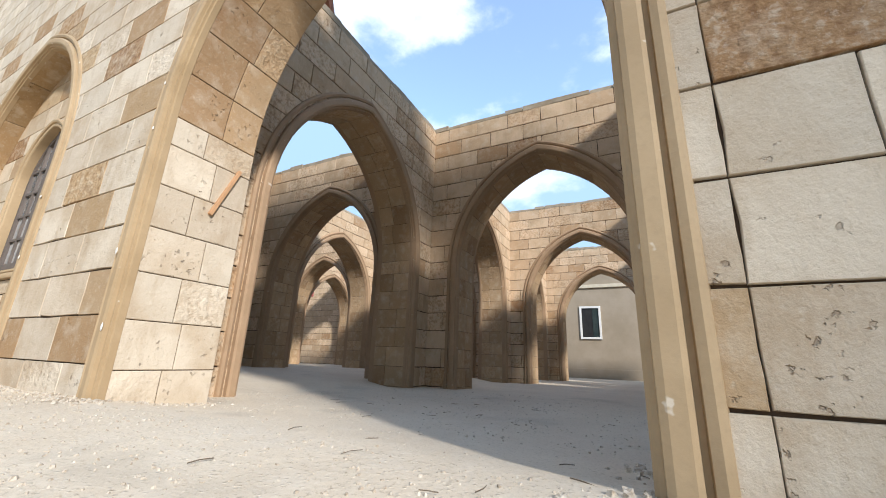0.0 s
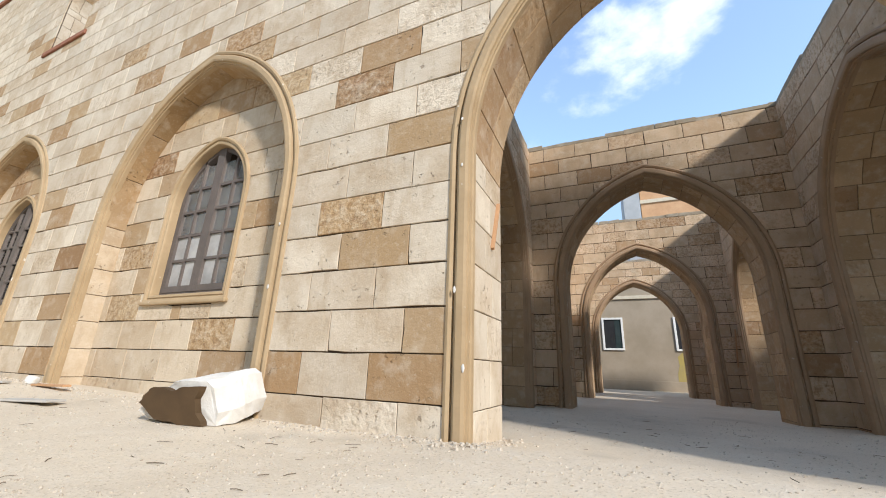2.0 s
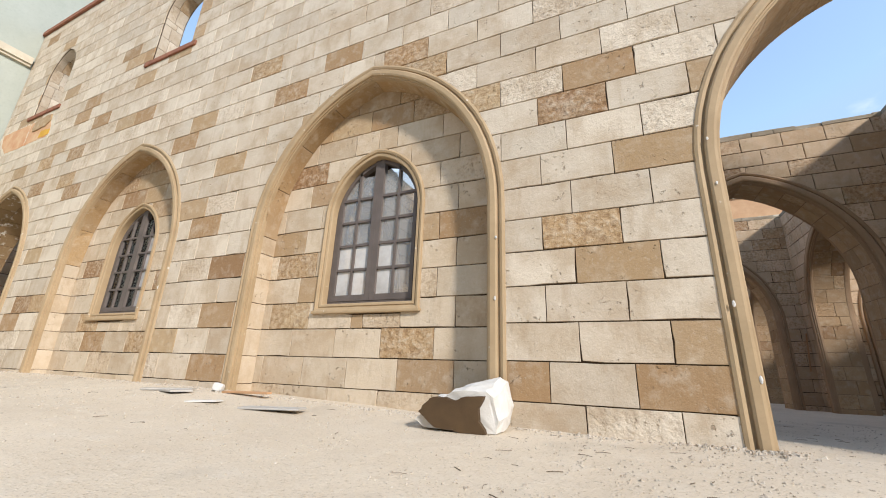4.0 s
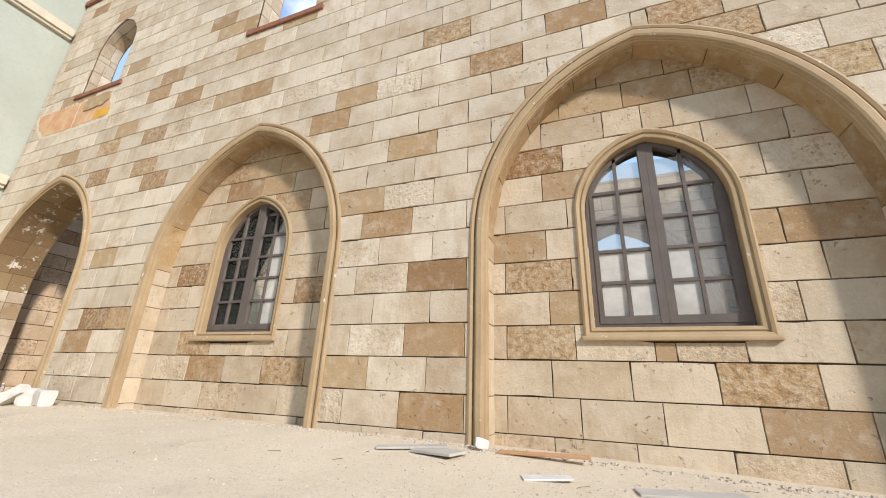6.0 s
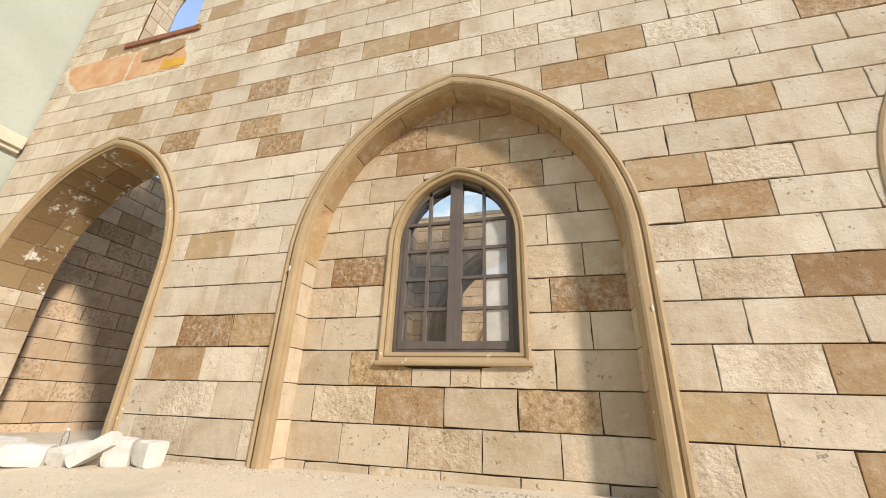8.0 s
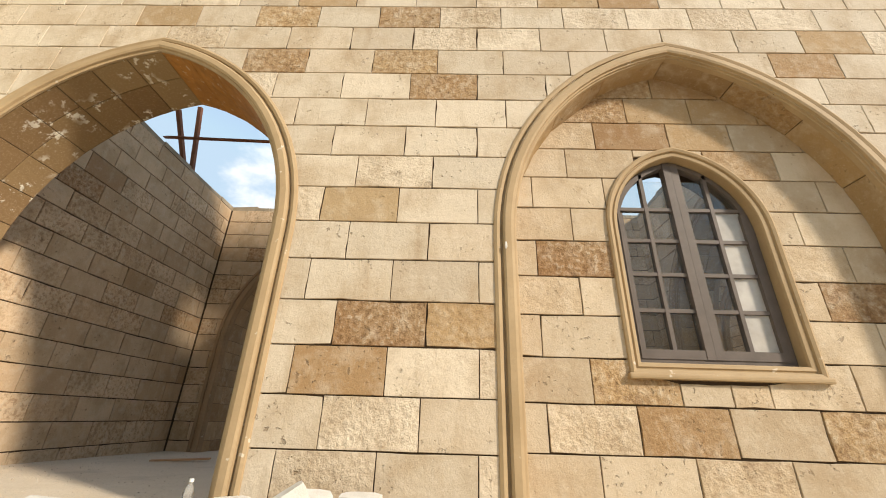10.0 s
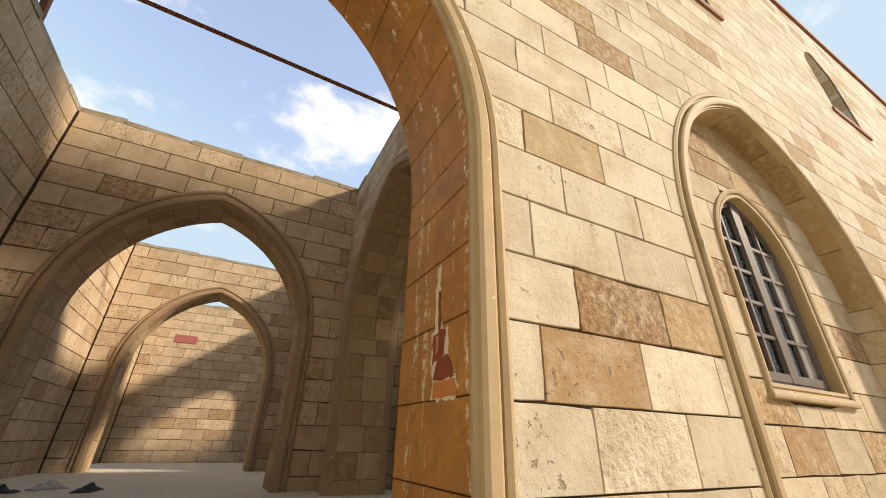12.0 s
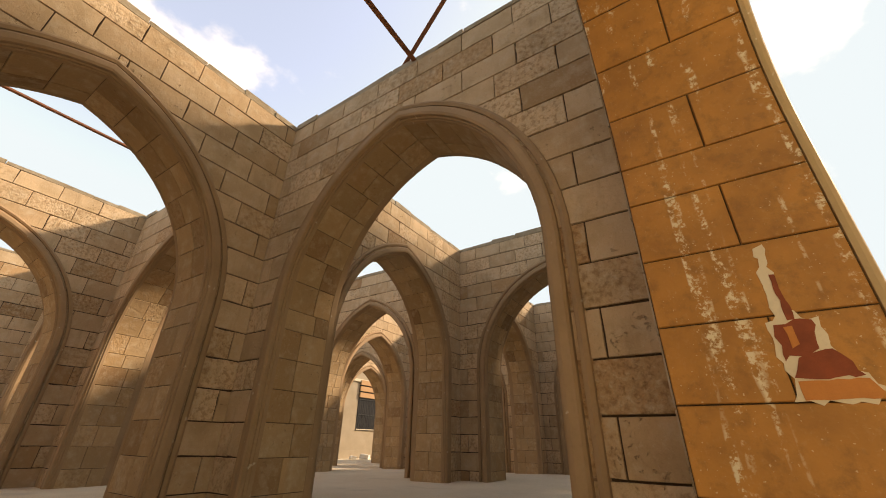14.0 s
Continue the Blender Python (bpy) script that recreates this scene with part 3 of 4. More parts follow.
TAN_NICHE = [
    {1: [(-7.98, -7.08), (-6.23, -5.29)], 2: [(-8.41, -7.51)], 4: [(-5.74, -4.85)], 5: [(-8.92, -8.09)], 9: [(-7.5, -6.2)], 10: [(-9.0, -5.0)], 11: [(-9.0, -5.0)]},
    {1: [(0.38, 1.25)], 2: [(-1.83, -1.07)], 4: [(-1.84, -1.12)], 5: [(1.23, 2.09), (-2.13, -1.4)], 8: [(-1.76, -1.02)], 10: [(-2.0, 2.0)], 11: [(-2.0, 2.0)]}]


def bare_patch(s, z):
    return -15.9 < s < -13.3 and 7.3 < z < 8.25


ROW_5 = START + 5 * COURSE
face_blocks(FRONT, LEFT_X + 0.02, 9.388, FOOT + 0.3, ROW_5, low, facade, True, 11, fixed=TAN_FRONT, settle=True)
face_blocks(FRONT, 9.382, 10.5, FOOT + 0.3, ROW_5, [], facade, True, 16, fixed={3: [(9.3, 10.5)]}, bond=(9.84, 10.22), settle=True)
face_blocks(FRONT, LEFT_X + 0.02, 10.5, ROW_5, 7.359, low, facade, True, 17, fixed=TAN_FRONT)
face_blocks(FRONT, 10.5, RIGHT_X, FOOT + 0.3, 7.359, low, facade, False, 12)
face_blocks(FRONT, LEFT_X + 0.02, RIGHT_X, 7.359, HIGH_TOP, high, facade, False, 13, 0.02, skip=bare_patch)
BACK = Plane(0, THICK, 1, 0, 0, 1)
face_blocks(BACK, LEFT_X + 0.02, RIGHT_X, FOOT, 7.35, low, facade, False, 14)
UPBACK = Plane(0, 0.52, 1, 0, 0, 1)
face_blocks(UPBACK, LEFT_X + 0.02, RIGHT_X, 7.35, HIGH_TOP, high, facade, False, 15, 0.02)
for a in low:
    thin = a.c == -14.0
    moulding("arch_moulding", FRONT, a, FOOT, facade, THIN_PROFILE if thin else PROFILE)
    if a.c not in NICHES:
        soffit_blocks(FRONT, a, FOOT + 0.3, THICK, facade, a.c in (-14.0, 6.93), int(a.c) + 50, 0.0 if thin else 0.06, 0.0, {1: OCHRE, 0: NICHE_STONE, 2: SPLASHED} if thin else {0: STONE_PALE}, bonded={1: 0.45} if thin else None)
WIN_PROFILE = [(0.0, -0.12), (0.0, 0.01), (0.012, 0.028), (0.05, 0.032), (0.06, 0.01)]
for a in high:
    soffit_blocks(FRONT, a, a.sill, 0.52, facade, False, int(a.c) + 90, 0.01, joined=STONE_JOINED)
    bm = bmesh.new()
    box(bm, a.c - 1.12, a.c + 1.12, -0.07, 0.45, a.sill - 0.14, a.sill, bevel=0.015)
    part("window_sill", bm, RUST, facade, "brown weathered sill")
bm = bmesh.new()
box(bm, LEFT_X, RIGHT_X, -0.1, 0.62, HIGH_TOP, HIGH_TOP + 0.2, bevel=0.03)
part("coping", bm, RUST, facade, "brown weathered coping")

# niches with windows
SHELF = 0.39


def niche(c, index):
    back = Plane(0, SHELF, 1, 0, 0, -1)
    thing = wall_thing("niche_wall", "recessed stone block wall of a blind pointed arch")
    hole = Arch(c, 0.86, 1.495, 3.08, 1.04)
    core("niche_body", back, c - 2.25, c + 2.25, FOOT, 5.7, [hole], 0.45, MORTAR, thing)
    face_blocks(back, c - 2.2, c + 2.2, FOOT + 0.3, 5.6, [hole], thing, True, 30 + index, 0.1, fixed=TAN_NICHE[index], bond=((-7.51, -7.08), (-1.1, 0.37))[index], mats=(NICHE_STONE, INNER_JOINED), settle=True)
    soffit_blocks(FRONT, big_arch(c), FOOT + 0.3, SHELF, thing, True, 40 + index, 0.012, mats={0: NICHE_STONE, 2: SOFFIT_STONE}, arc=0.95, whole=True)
    window(c, hole, back, index)


TRIM_PROFILE = [(-0.0, -0.2), (-0.004, 0.012), (0.005, 0.03), (0.04, 0.036), (0.052, 0.022), (0.064, 0.022), (0.072, 0.05), (0.105, 0.062), (0.13, 0.05), (0.138, 0.0)]


def bar(bm, plane, s0, s1, z0, z1, h0, h1):
    vs = [bm.verts.new(plane.at(s, z, h)) for s, z, h in ((s0, z0, h0), (s1, z0, h0), (s1, z0, h1), (s0, z0, h1), (s0, z1, h0), (s1, z1, h0), (s1, z1, h1), (s0, z1, h1))]
    for f in ((0, 3, 2, 1), (4, 5, 6, 7), (0, 1, 5, 4), (1, 2, 6, 5), (2, 3, 7, 6), (3, 0, 4, 7)):
        bm.faces.new([vs[i] for i in f])


def window(c, hole, back, index):
    w = anchor("window_%d" % (index + 1), (c, SHELF, 1.5), "grey-brown painted two-leaf pointed window with small panes", "window", kind="structure")
    w.location = (0, 0, 0)
    moulding("window_trim", back, hole, hole.sill, w, TRIM_PROFILE, TRIM, sill=True)
    bm = bmesh.new()
    box(bm, c - 1.02, c + 1.02, SHELF - 0.085, SHELF + 0.02, hole.sill - 0.165, hole.sill - 0.105, bevel=0.02)
    part("window_sill", bm, TRIM, w)
    # outer frame, pointed
    frame_in = [(-0.01, -0.20), (-0.01, -0.10), (-0.075, -0.10), (-0.075, -0.20)]
    bm = bmesh.new()
    rows = []
    for r, h in frame_in + frame_in[:1]:
        line = hole.side(-1, r, hole.sill - r) + hole.side(1, r, hole.sill - r)[-2::-1]
        rows.append([bm.verts.new(back.at(s, z, h)) for s, z in line])
    n = len(rows[0])
    for a, b in zip(rows, rows[1:]):
        for i in range(n):
            bm.faces.new((a[i], a[(i + 1) % n], b[(i + 1) % n], b[i]))
    part("window_frame", bm, WINDOW_WOOD, w)
    for sign in (-1, 1):
        bm = bmesh.new()
        a0, a1 = sorted((c + sign * 0.001, c + sign * 0.095))
        bar(bm, back, a0, a1, hole.sill + 0.06, hole.top(-0.03), -0.185, -0.085)
        b0, b1 = sorted((c + sign * 0.785, c + sign * 0.725))
        bar(bm, back, b0, b1, hole.sill + 0.06, hole.spring + 0.25, -0.18, -0.09)
        bar(bm, back, min(c + sign * 0.09, c + sign * 0.725), max(c + sign * 0.09, c + sign * 0.725), hole.sill + 0.06, hole.sill + 0.16, -0.18, -0.09)
        mid = c + sign * 0.41
        bar(bm, back, mid - 0.022, mid + 0.022, hole.sill + 0.16, hole.spring + hole.r * math.sin(math.acos(min(1, (0.41 + 0.04 + hole.r - hole.half) / hole.r))), -0.17, -0.1)
        leaf = part("window_leaf", bm, WINDOW_WOOD, w)
        for k in range(1, 5):
            z = hole.sill + 0.16 + k * 0.435
            reach = hole.width(z) - 0.05
            if reach > 0.15:
                bm = bmesh.new()
                q0, q1 = sorted((c + sign * 0.09, c + sign * reach))
                bar(bm, back, q0, q1, z - 0.022, z + 0.022, -0.165, -0.105)
                part("glazing_bar", bm, WINDOW_WOOD, leaf)
        # panes, row by row
        zs = [hole.sill + 0.16 + k * 0.435 for k in range(6)]
        for k, (z0, z1) in enumerate(zip(zs, zs[1:])):
            for col, (u0, u1) in enumerate(((0.09, 0.41), (0.41, 0.78))):
                steps = [z0 + (z1 - z0) * q / 4 for q in range(5)]
                left, right = [], []
                for z in steps:
                    e = min(u1, hole.width(z) - 0.04)
                    if e > u0 + 0.01:
                        left.append((c + sign * u0, z))
                        right.append((c + sign * e, z))
                if len(left) < 2:
                    continue
                bm = bmesh.new()
                ring = left + right[::-1]
                tilt = 0.0015 * ((k * 7 + col * 3 + index) % 5 - 2)
                f = [bm.verts.new(back.at(s, z, -0.135 + tilt * (s - c))) for s, z in ring]
                g = [bm.verts.new(back.at(s, z, -0.139 + tilt * (s - c))) for s, z in ring]
                bm.faces.new(f)
                bm.faces.new(g[::-1])
                for i in range(len(ring)):
                    j = (i + 1) % len(ring)
                    bm.faces.new((f[i], g[i], g[j], f[j]))
                dusty = (index == 1 and k < 2 and (sign < 0 or col == 0)) or (index == 0 and sign > 0 and k < 4 and col == 1)
                pane = part("pane", bm, GLASS_DUSTY if dusty else (GLASS_SHEEN if index == 1 else GLASS), leaf)
                pane.visible_shadow = False


niche(-7.0, 0)
niche(0.0, 1)

# transverse walls
ROWS_Y = (DEEP, 2 * DEEP, 3 * DEEP)
for k, y in enumerate(ROWS_Y):
    thing = wall_thing("wall_transverse_%d" % (k + 1), "long stone block wall with a row of pointed arches")
    cs = [BAY * i for i in (-2, -1, 0, 1, 2)]
    if k == 2:
        cs = cs[1:]
    arcs = [inner_arch(c) for c in cs]
    front, rear = Plane(0, y, 1, 0, 0, -1), Plane(0, y + THICK, 1, 0, 0, 1)
    core("wall_body", front, LEFT_X, RIGHT_X, FOOT, LOW_TOP - 0.12, arcs, THICK, MORTAR, thing)
    bays = [-17.5 + BAY * i for i in range(6)]
    for b0, b1 in zip(bays, bays[1:]):
        mids = [a for a in arcs if b0 < a.c < b1]
        lo, hi = max(b0 + HALF_X, LEFT_X + 0.02), b1 - HALF_X
        near = (k == 0 and b0 < 9 and b0 != -3.5) or (k == 1 and (b0 < -11 or b0 == 3.5))
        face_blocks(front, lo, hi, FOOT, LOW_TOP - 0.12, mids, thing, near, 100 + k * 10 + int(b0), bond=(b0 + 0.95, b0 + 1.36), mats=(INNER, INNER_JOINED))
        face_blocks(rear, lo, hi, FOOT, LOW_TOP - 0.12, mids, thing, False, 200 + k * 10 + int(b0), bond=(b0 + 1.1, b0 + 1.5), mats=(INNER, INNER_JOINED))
    for a in arcs:
        near = k == 0 and a.c in (-14.0, 7.0)
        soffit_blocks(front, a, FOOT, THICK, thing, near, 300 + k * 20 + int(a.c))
        moulding("arch_moulding", front, a, FOOT, thing, INNER_PROFILE, INNER_TRIM)
        moulding("arch_moulding", rear, a, FOOT, thing, INNER_PROFILE, INNER_TRIM)
    coping("coping", thing, LEFT_X, RIGHT_X, y - 0.01, y + THICK + 0.01, LOW_TOP - 0.12, True, 800 + k)

# cross walls
for i in range(-2, 2):
    x = -3.5 + BAY * (i + 1) - 0.0
    if x > RIGHT_X + 1:
        continue
    thing = wall_thing("wall_cross_%d" % (i + 3), "stone block cross wall with pointed arches")
    for k in range(3):
        y0, y1 = k * DEEP + THICK, (k + 1) * DEEP
        a = inner_arch((y0 + y1) / 2)
        fr, re = Plane(x - HALF_X, 0, 0, 1, -1, 0), Plane(x + HALF_X, 0, 0, 1, 1, 0)
        core("wall_body", fr, y0, y1, FOOT, LOW_TOP - 0.12, [a], 2 * HALF_X, MORTAR, thing)
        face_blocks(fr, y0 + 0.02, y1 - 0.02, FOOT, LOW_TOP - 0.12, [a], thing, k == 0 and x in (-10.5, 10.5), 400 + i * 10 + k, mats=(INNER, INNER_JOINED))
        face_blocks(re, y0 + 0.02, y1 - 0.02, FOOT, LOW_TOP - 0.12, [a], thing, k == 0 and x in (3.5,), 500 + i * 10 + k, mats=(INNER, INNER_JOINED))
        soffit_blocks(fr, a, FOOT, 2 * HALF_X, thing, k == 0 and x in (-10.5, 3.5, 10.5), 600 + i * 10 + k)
        moulding("arch_moulding", fr, a, FOOT, thing, INNER_PROFILE, INNER_TRIM)
        moulding("arch_moulding", re, a, FOOT, thing, INNER_PROFILE, INNER_TRIM)
        coping("coping", thing, x - HALF_X - 0.01, x + HALF_X + 0.01, y0 + 0.04, y1 - 0.04, LOW_TOP - 0.12, False, 820 + i * 5 + k)

# the wall that closes the left end
thing = wall_thing("wall_west", "tall stone block end wall in shade and sun")
plane = Plane(LEFT_X, 0, 0, 1, 1, 0)
door = [inner_arch(2 * DEEP + THICK + 3.0)]
core("wall_body", plane, THICK, 3 * DEEP, FOOT, LOW_TOP - 0.12, door, 1.0, MORTAR, thing)
for k in range(3):
    mids = door if k == 2 else []
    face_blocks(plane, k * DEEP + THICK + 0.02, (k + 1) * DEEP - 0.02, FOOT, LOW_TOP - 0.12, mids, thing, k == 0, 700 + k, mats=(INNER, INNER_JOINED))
moulding("arch_moulding", plane, door[0], FOOT, thing, PROFILE, INNER_TRIM)
soffit_blocks(plane, door[0], FOOT, 1.0, thing, False, 710)
coping("coping", thing, LEFT_X - 1.0, LEFT_X + 0.01, THICK, 3 * DEEP, LOW_TOP - 0.12, False, 860)

# the wall that closes the east end
thing = wall_thing("wall_east", "plain stone block end wall in shade")
plane = Plane(RIGHT_X, 0, 0, 1, -1, 0)
core("wall_body", plane, THICK, 3 * DEEP, FOOT, LOW_TOP - 0.12, [], 1.0, MORTAR, thing)
for k in range(3):
    face_blocks(plane, k * DEEP + THICK + 0.02, (k + 1) * DEEP - 0.02, FOOT, LOW_TOP - 0.12, [], thing, False, 720 + k, mats=(INNER, INNER_JOINED))

# ---- neighbouring buildings ----
ORANGE = plain_material("orange_bare_clay", (0.60, 0.40, 0.235), (0.52, 0.25, 0.115), 2.2, 0.85, 0.004)
YELLOW_FOAM = plain_material("yellow_foam", (0.62, 0.36, 0.05), (0.55, 0.30, 0.04), 4.0, 0.9, 0.01)
BRICK = plain_material("red_brick", (0.25, 0.062, 0.028), (0.17, 0.045, 0.022), 9.0, 0.8, 0.004)
BRICK_ORANGE = plain_material("orange_brick", (0.50, 0.20, 0.06), (0.42, 0.16, 0.05), 9.0, 0.8, 0.004)
HOUSE_BRICK = plain_material("pale_orange_brickwork", (0.58, 0.36, 0.20), (0.50, 0.29, 0.15), 1.1, 0.85, 0.006)
GYPSUM = plain_material("white_gypsum", (0.66, 0.64, 0.595), (0.56, 0.53, 0.47), 5.0, 0.9, 0.012)
PAINTED = plain_material("brown_painted_plaster", (0.098, 0.06, 0.028), (0.068, 0.042, 0.02), 3.0, 0.8, 0.003)
PLANK = plain_material("weathered_plank", (0.40, 0.33, 0.23), (0.30, 0.24, 0.17), 5.0, 0.9, 0.004)
GREY_BOARD = plain_material("grey_board", (0.48, 0.45, 0.40), (0.38, 0.355, 0.31), 5.0, 0.85, 0.003)
STICK = plain_material("bare_wood", (0.50, 0.29, 0.15), (0.42, 0.24, 0.12), 8.0, 0.8, 0.003)
CLOTH = plain_material("dark_cloth", (0.035, 0.035, 0.04), (0.06, 0.055, 0.055), 12.0, 0.95, 0.01)
PLASTIC = glass_material("clear_plastic", 0.35)
SIGN_RED = plain_material("faded_red_sheet", (0.42, 0.11, 0.10), (0.36, 0.14, 0.12), 6.0, 0.6, 0.002)
CREAM = plain_material("cream_trim", (0.62, 0.55, 0.42), (0.54, 0.47, 0.35), 3.0, 0.8, 0.004)
DARK_GLASS = plain_material("dark_glass", (0.03, 0.045, 0.045), (0.045, 0.06, 0.06), 1.0, 0.08, 0.0005)

side = anchor("neighbour_building", (0, 0, 0), "pale green plastered neighbouring building with moulded ledges", "building")
bm = bmesh.new()
box(bm, LEFT_X - 12, LEFT_X - 0.02, -16, 1.2, FOOT, 17)
part("wall", bm, GREEN_PLASTER, side)
for z in (5.75, 11.5):
    bm = bmesh.new()
    box(bm, LEFT_X - 0.03, LEFT_X + 0.16, -16, -0.08, z + 0.1, z + 0.40, bevel=0.015)
    box(bm, LEFT_X - 0.03, LEFT_X + 0.09, -16, -0.08, z, z + 0.1, bevel=0.01)
    part("ledge", bm, CREAM, side, "cream moulded ledge")

far = anchor("far_building", (0, 0, 0), "plain tan plastered building with small white-framed windows", "building")
FAR_Y = 28.35
bm = bmesh.new()
box(bm, -30, 45, FAR_Y, FAR_Y + 6, -0.9, 8.6)
part("wall", bm, TAN_PLASTER, far)
bm = bmesh.new()
box(bm, -30, 45, FAR_Y - 0.12, FAR_Y + 0.05, 5.85, 6.1, bevel=0.02)
part("cornice", bm, CREAM, far, "cream moulded string course")


def framed_window(parent, x0, x1, z0, z1, y, open_part=True):
    w = anchor("window", (0, 0, 0), "", "")
    w.parent = parent
    for nm, (a, b, c, d) in (("frame", (x0, x1, z0, z0 + 0.14)), ("frame", (x0, x1, z1 - 0.14, z1)), ("frame", (x0, x0 + 0.14, z0 + 0.14, z1 - 0.14)), ("frame", (x1 - 0.14, x1, z0 + 0.14, z1 - 0.14))):
        bm = bmesh.new()
        box(bm, a, b, y - 0.09, y + 0.02, c, d, bevel=0.012)
        part(nm, bm, WHITE_PAINT, w)
    bm = bmesh.new()
    box(bm, x0 + 0.14, x1 - 0.14, y - 0.012, y + 0.02, z0 + 0.14, z1 - 0.14)
    part("dark_pane", bm, DARK_INSIDE, w)
    bm = bmesh.new()
    mid = (x0 + x1) / 2 + 0.15
    box(bm, mid, x1 - 0.16, y - 0.03, y - 0.014, z0 + 0.16, z1 - 0.16)
    part("pane", bm, DARK_GLASS, w)


for x0 in (-8.2, 0.3, 4.82, 9.5):
    framed_window(far, x0, x0 + 1.45, 2.15, 4.5, FAR_Y)
bm = bmesh.new()
box(bm, -30, 45, FAR_Y - 0.06, FAR_Y + 0.02, -0.9, 0.12, bevel=0.015)
part("plinth", bm, TAN_PLASTER, far, "low projecting plaster plinth")
rng = random.Random(5)
bm = bmesh.new()
ring = [(9.35 + rng.uniform(-0.12, 0.12), 0.14), (9.4, 0.7), (9.55, 1.2), (9.5, 1.75), (9.8, 2.05), (10.4, 2.1), (11.2, 1.6), (11.5, 0.9), (11.6, 0.14)]
f0 = [bm.verts.new((x, FAR_Y - 0.006, z)) for x, z in ring]
f1 = [bm.verts.new((x, FAR_Y + 0.01, z)) for x, z in ring]
bm.faces.new(f0)
bm.faces.new(f1[::-1])
for i in range(len(ring)):
    j = (i + 1) % len(ring)
    bm.faces.new((f0[i], f1[i], f1[j], f0[j]))
part("damp_patch", bm, plain_material("yellow_damp_plaster", (0.42, 0.33, 0.10), (0.36, 0.28, 0.13), 1.4, 0.9, 0.004), far, "yellow damp-stained plaster")
# barred opening with a timber screen over it
bm = bmesh.new()
box(bm, 13.3, 17.0, FAR_Y - 0.015, FAR_Y + 0.02, 1.7, 5.6)
part("dark_opening", bm, DARK_INSIDE, far)
for i in range(16):
    bm = bmesh.new()
    box(bm, 13.4 + 0.23 * i, 13.44 + 0.23 * i, FAR_Y - 0.1, FAR_Y - 0.06, 1.8, 4.3)
    part("window_bar", bm, DARK_INSIDE, far)
for z in (1.75, 3.0, 4.3):
    bm = bmesh.new()
    box(bm, 13.3, 17.0, FAR_Y - 0.11, FAR_Y - 0.05, z, z + 0.07)
    part("rail", bm, CREAM if z < 2 else DARK_INSIDE, far)
for z in (4.5, 5.05, 5.6):
    bm = bmesh.new()
    box(bm, 13.3, 17.0, FAR_Y - 0.2, FAR_Y - 0.06, z, z + 0.42)
    part("board", bm, STICK, far)

# taller buildings behind
bm = bmesh.new()
box(bm, 7.6, 9.2, 40, 50, -1, 22)
b = part("pale_tower_block", bm, GREY_PLASTER)
tagged(b, "pale grey tall building behind the arcade", "building")
bm = bmesh.new()
box(bm, 9.3, 26, 40.5, 50, -1, 22.3)
brick_house = anchor("brick_house", (0, 0, 0), "unplastered orange brick building behind the arcade", "building")
part("wall", bm, HOUSE_BRICK, brick_house)
for z in (15.6, 18.2, 20.4):
    bm = bmesh.new()
    box(bm, 9.25, 26, 40.35, 40.6, z, z + 0.4)
    part("floor_band", bm, CREAM, brick_house)

# grey building at the east side of the yard
grey = anchor("grey_building", (0, 0, 0), "grey plastered two-storey building with cream-framed arched windows", "building")
GX = 26.0
bm = bmesh.new()
box(bm, GX, GX + 9, -10.8, -0.3, FOOT - 0.2, 16.1)
part("wall", bm, GREY_PLASTER, grey)
for z, d in ((15.85, 0.25), (14.4, 0.18), (7.6, 0.1)):
    bm = bmesh.new()
    box(bm, GX - d, GX + 0.05, -10.8, -0.25, z, z + 0.28, bevel=0.03)
    part("cornice", bm, CREAM, grey)
gface = Plane(GX, 0, 0, 1, -1, 0)
GPROF = [(0.0, 0.0), (0.0, 0.06), (0.15, 0.09), (0.18, 0.0)]
for k in range(2):
    yc = -3.6 - 3.95 * k
    for sill, spring in ((9.7, 11.85), (2.0, 5.0)):
        a = Arch(yc, 0.78, sill, spring, 0.76)
        w = anchor("window", (0, 0, 0), "", "")
        w.parent = grey
        moulding("frame", gface, a, a.sill, w, GPROF, CREAM, sill=True)
        bm = bmesh.new()
        pts = a.side(-1, 0.0, a.sill) + a.side(1, 0.0, a.sill)[-2::-1]
        f0 = [bm.verts.new(gface.at(s, z, 0.02)) for s, z in pts]
        f1 = [bm.verts.new(gface.at(s, z, -0.03)) for s, z in pts]
        bm.faces.new(f0)
        bm.faces.new(f1[::-1])
        for i in range(len(pts)):
            j = (i + 1) % len(pts)
            bm.faces.new((f0[i], f1[i], f1[j], f0[j]))
        part("pane", bm, DARK_GLASS, w)
        bm = bmesh.new()
        box(bm, GX - 0.14, GX + 0.02, yc - 0.2, yc + 0.2, a.top(0.17), a.top(0.17) + 0.38, bevel=0.06)
        part("keystone", bm, CREAM, w)
bal = anchor("balcony", (0, 0, 0), "", "")
bal.parent = grey
yc = -4.0
bm = bmesh.new()
box(bm, GX - 1.1, GX, yc - 2.0, yc + 1.5, 8.45, 9.5)
part("parapet", bm, GREY_PLASTER, bal)
for z in (8.38, 9.46):
    bm = bmesh.new()
    box(bm, GX - 1.18, GX, yc - 2.08, yc + 1.58, z, z + 0.14, bevel=0.02)
    part("moulding", bm, CREAM, bal)
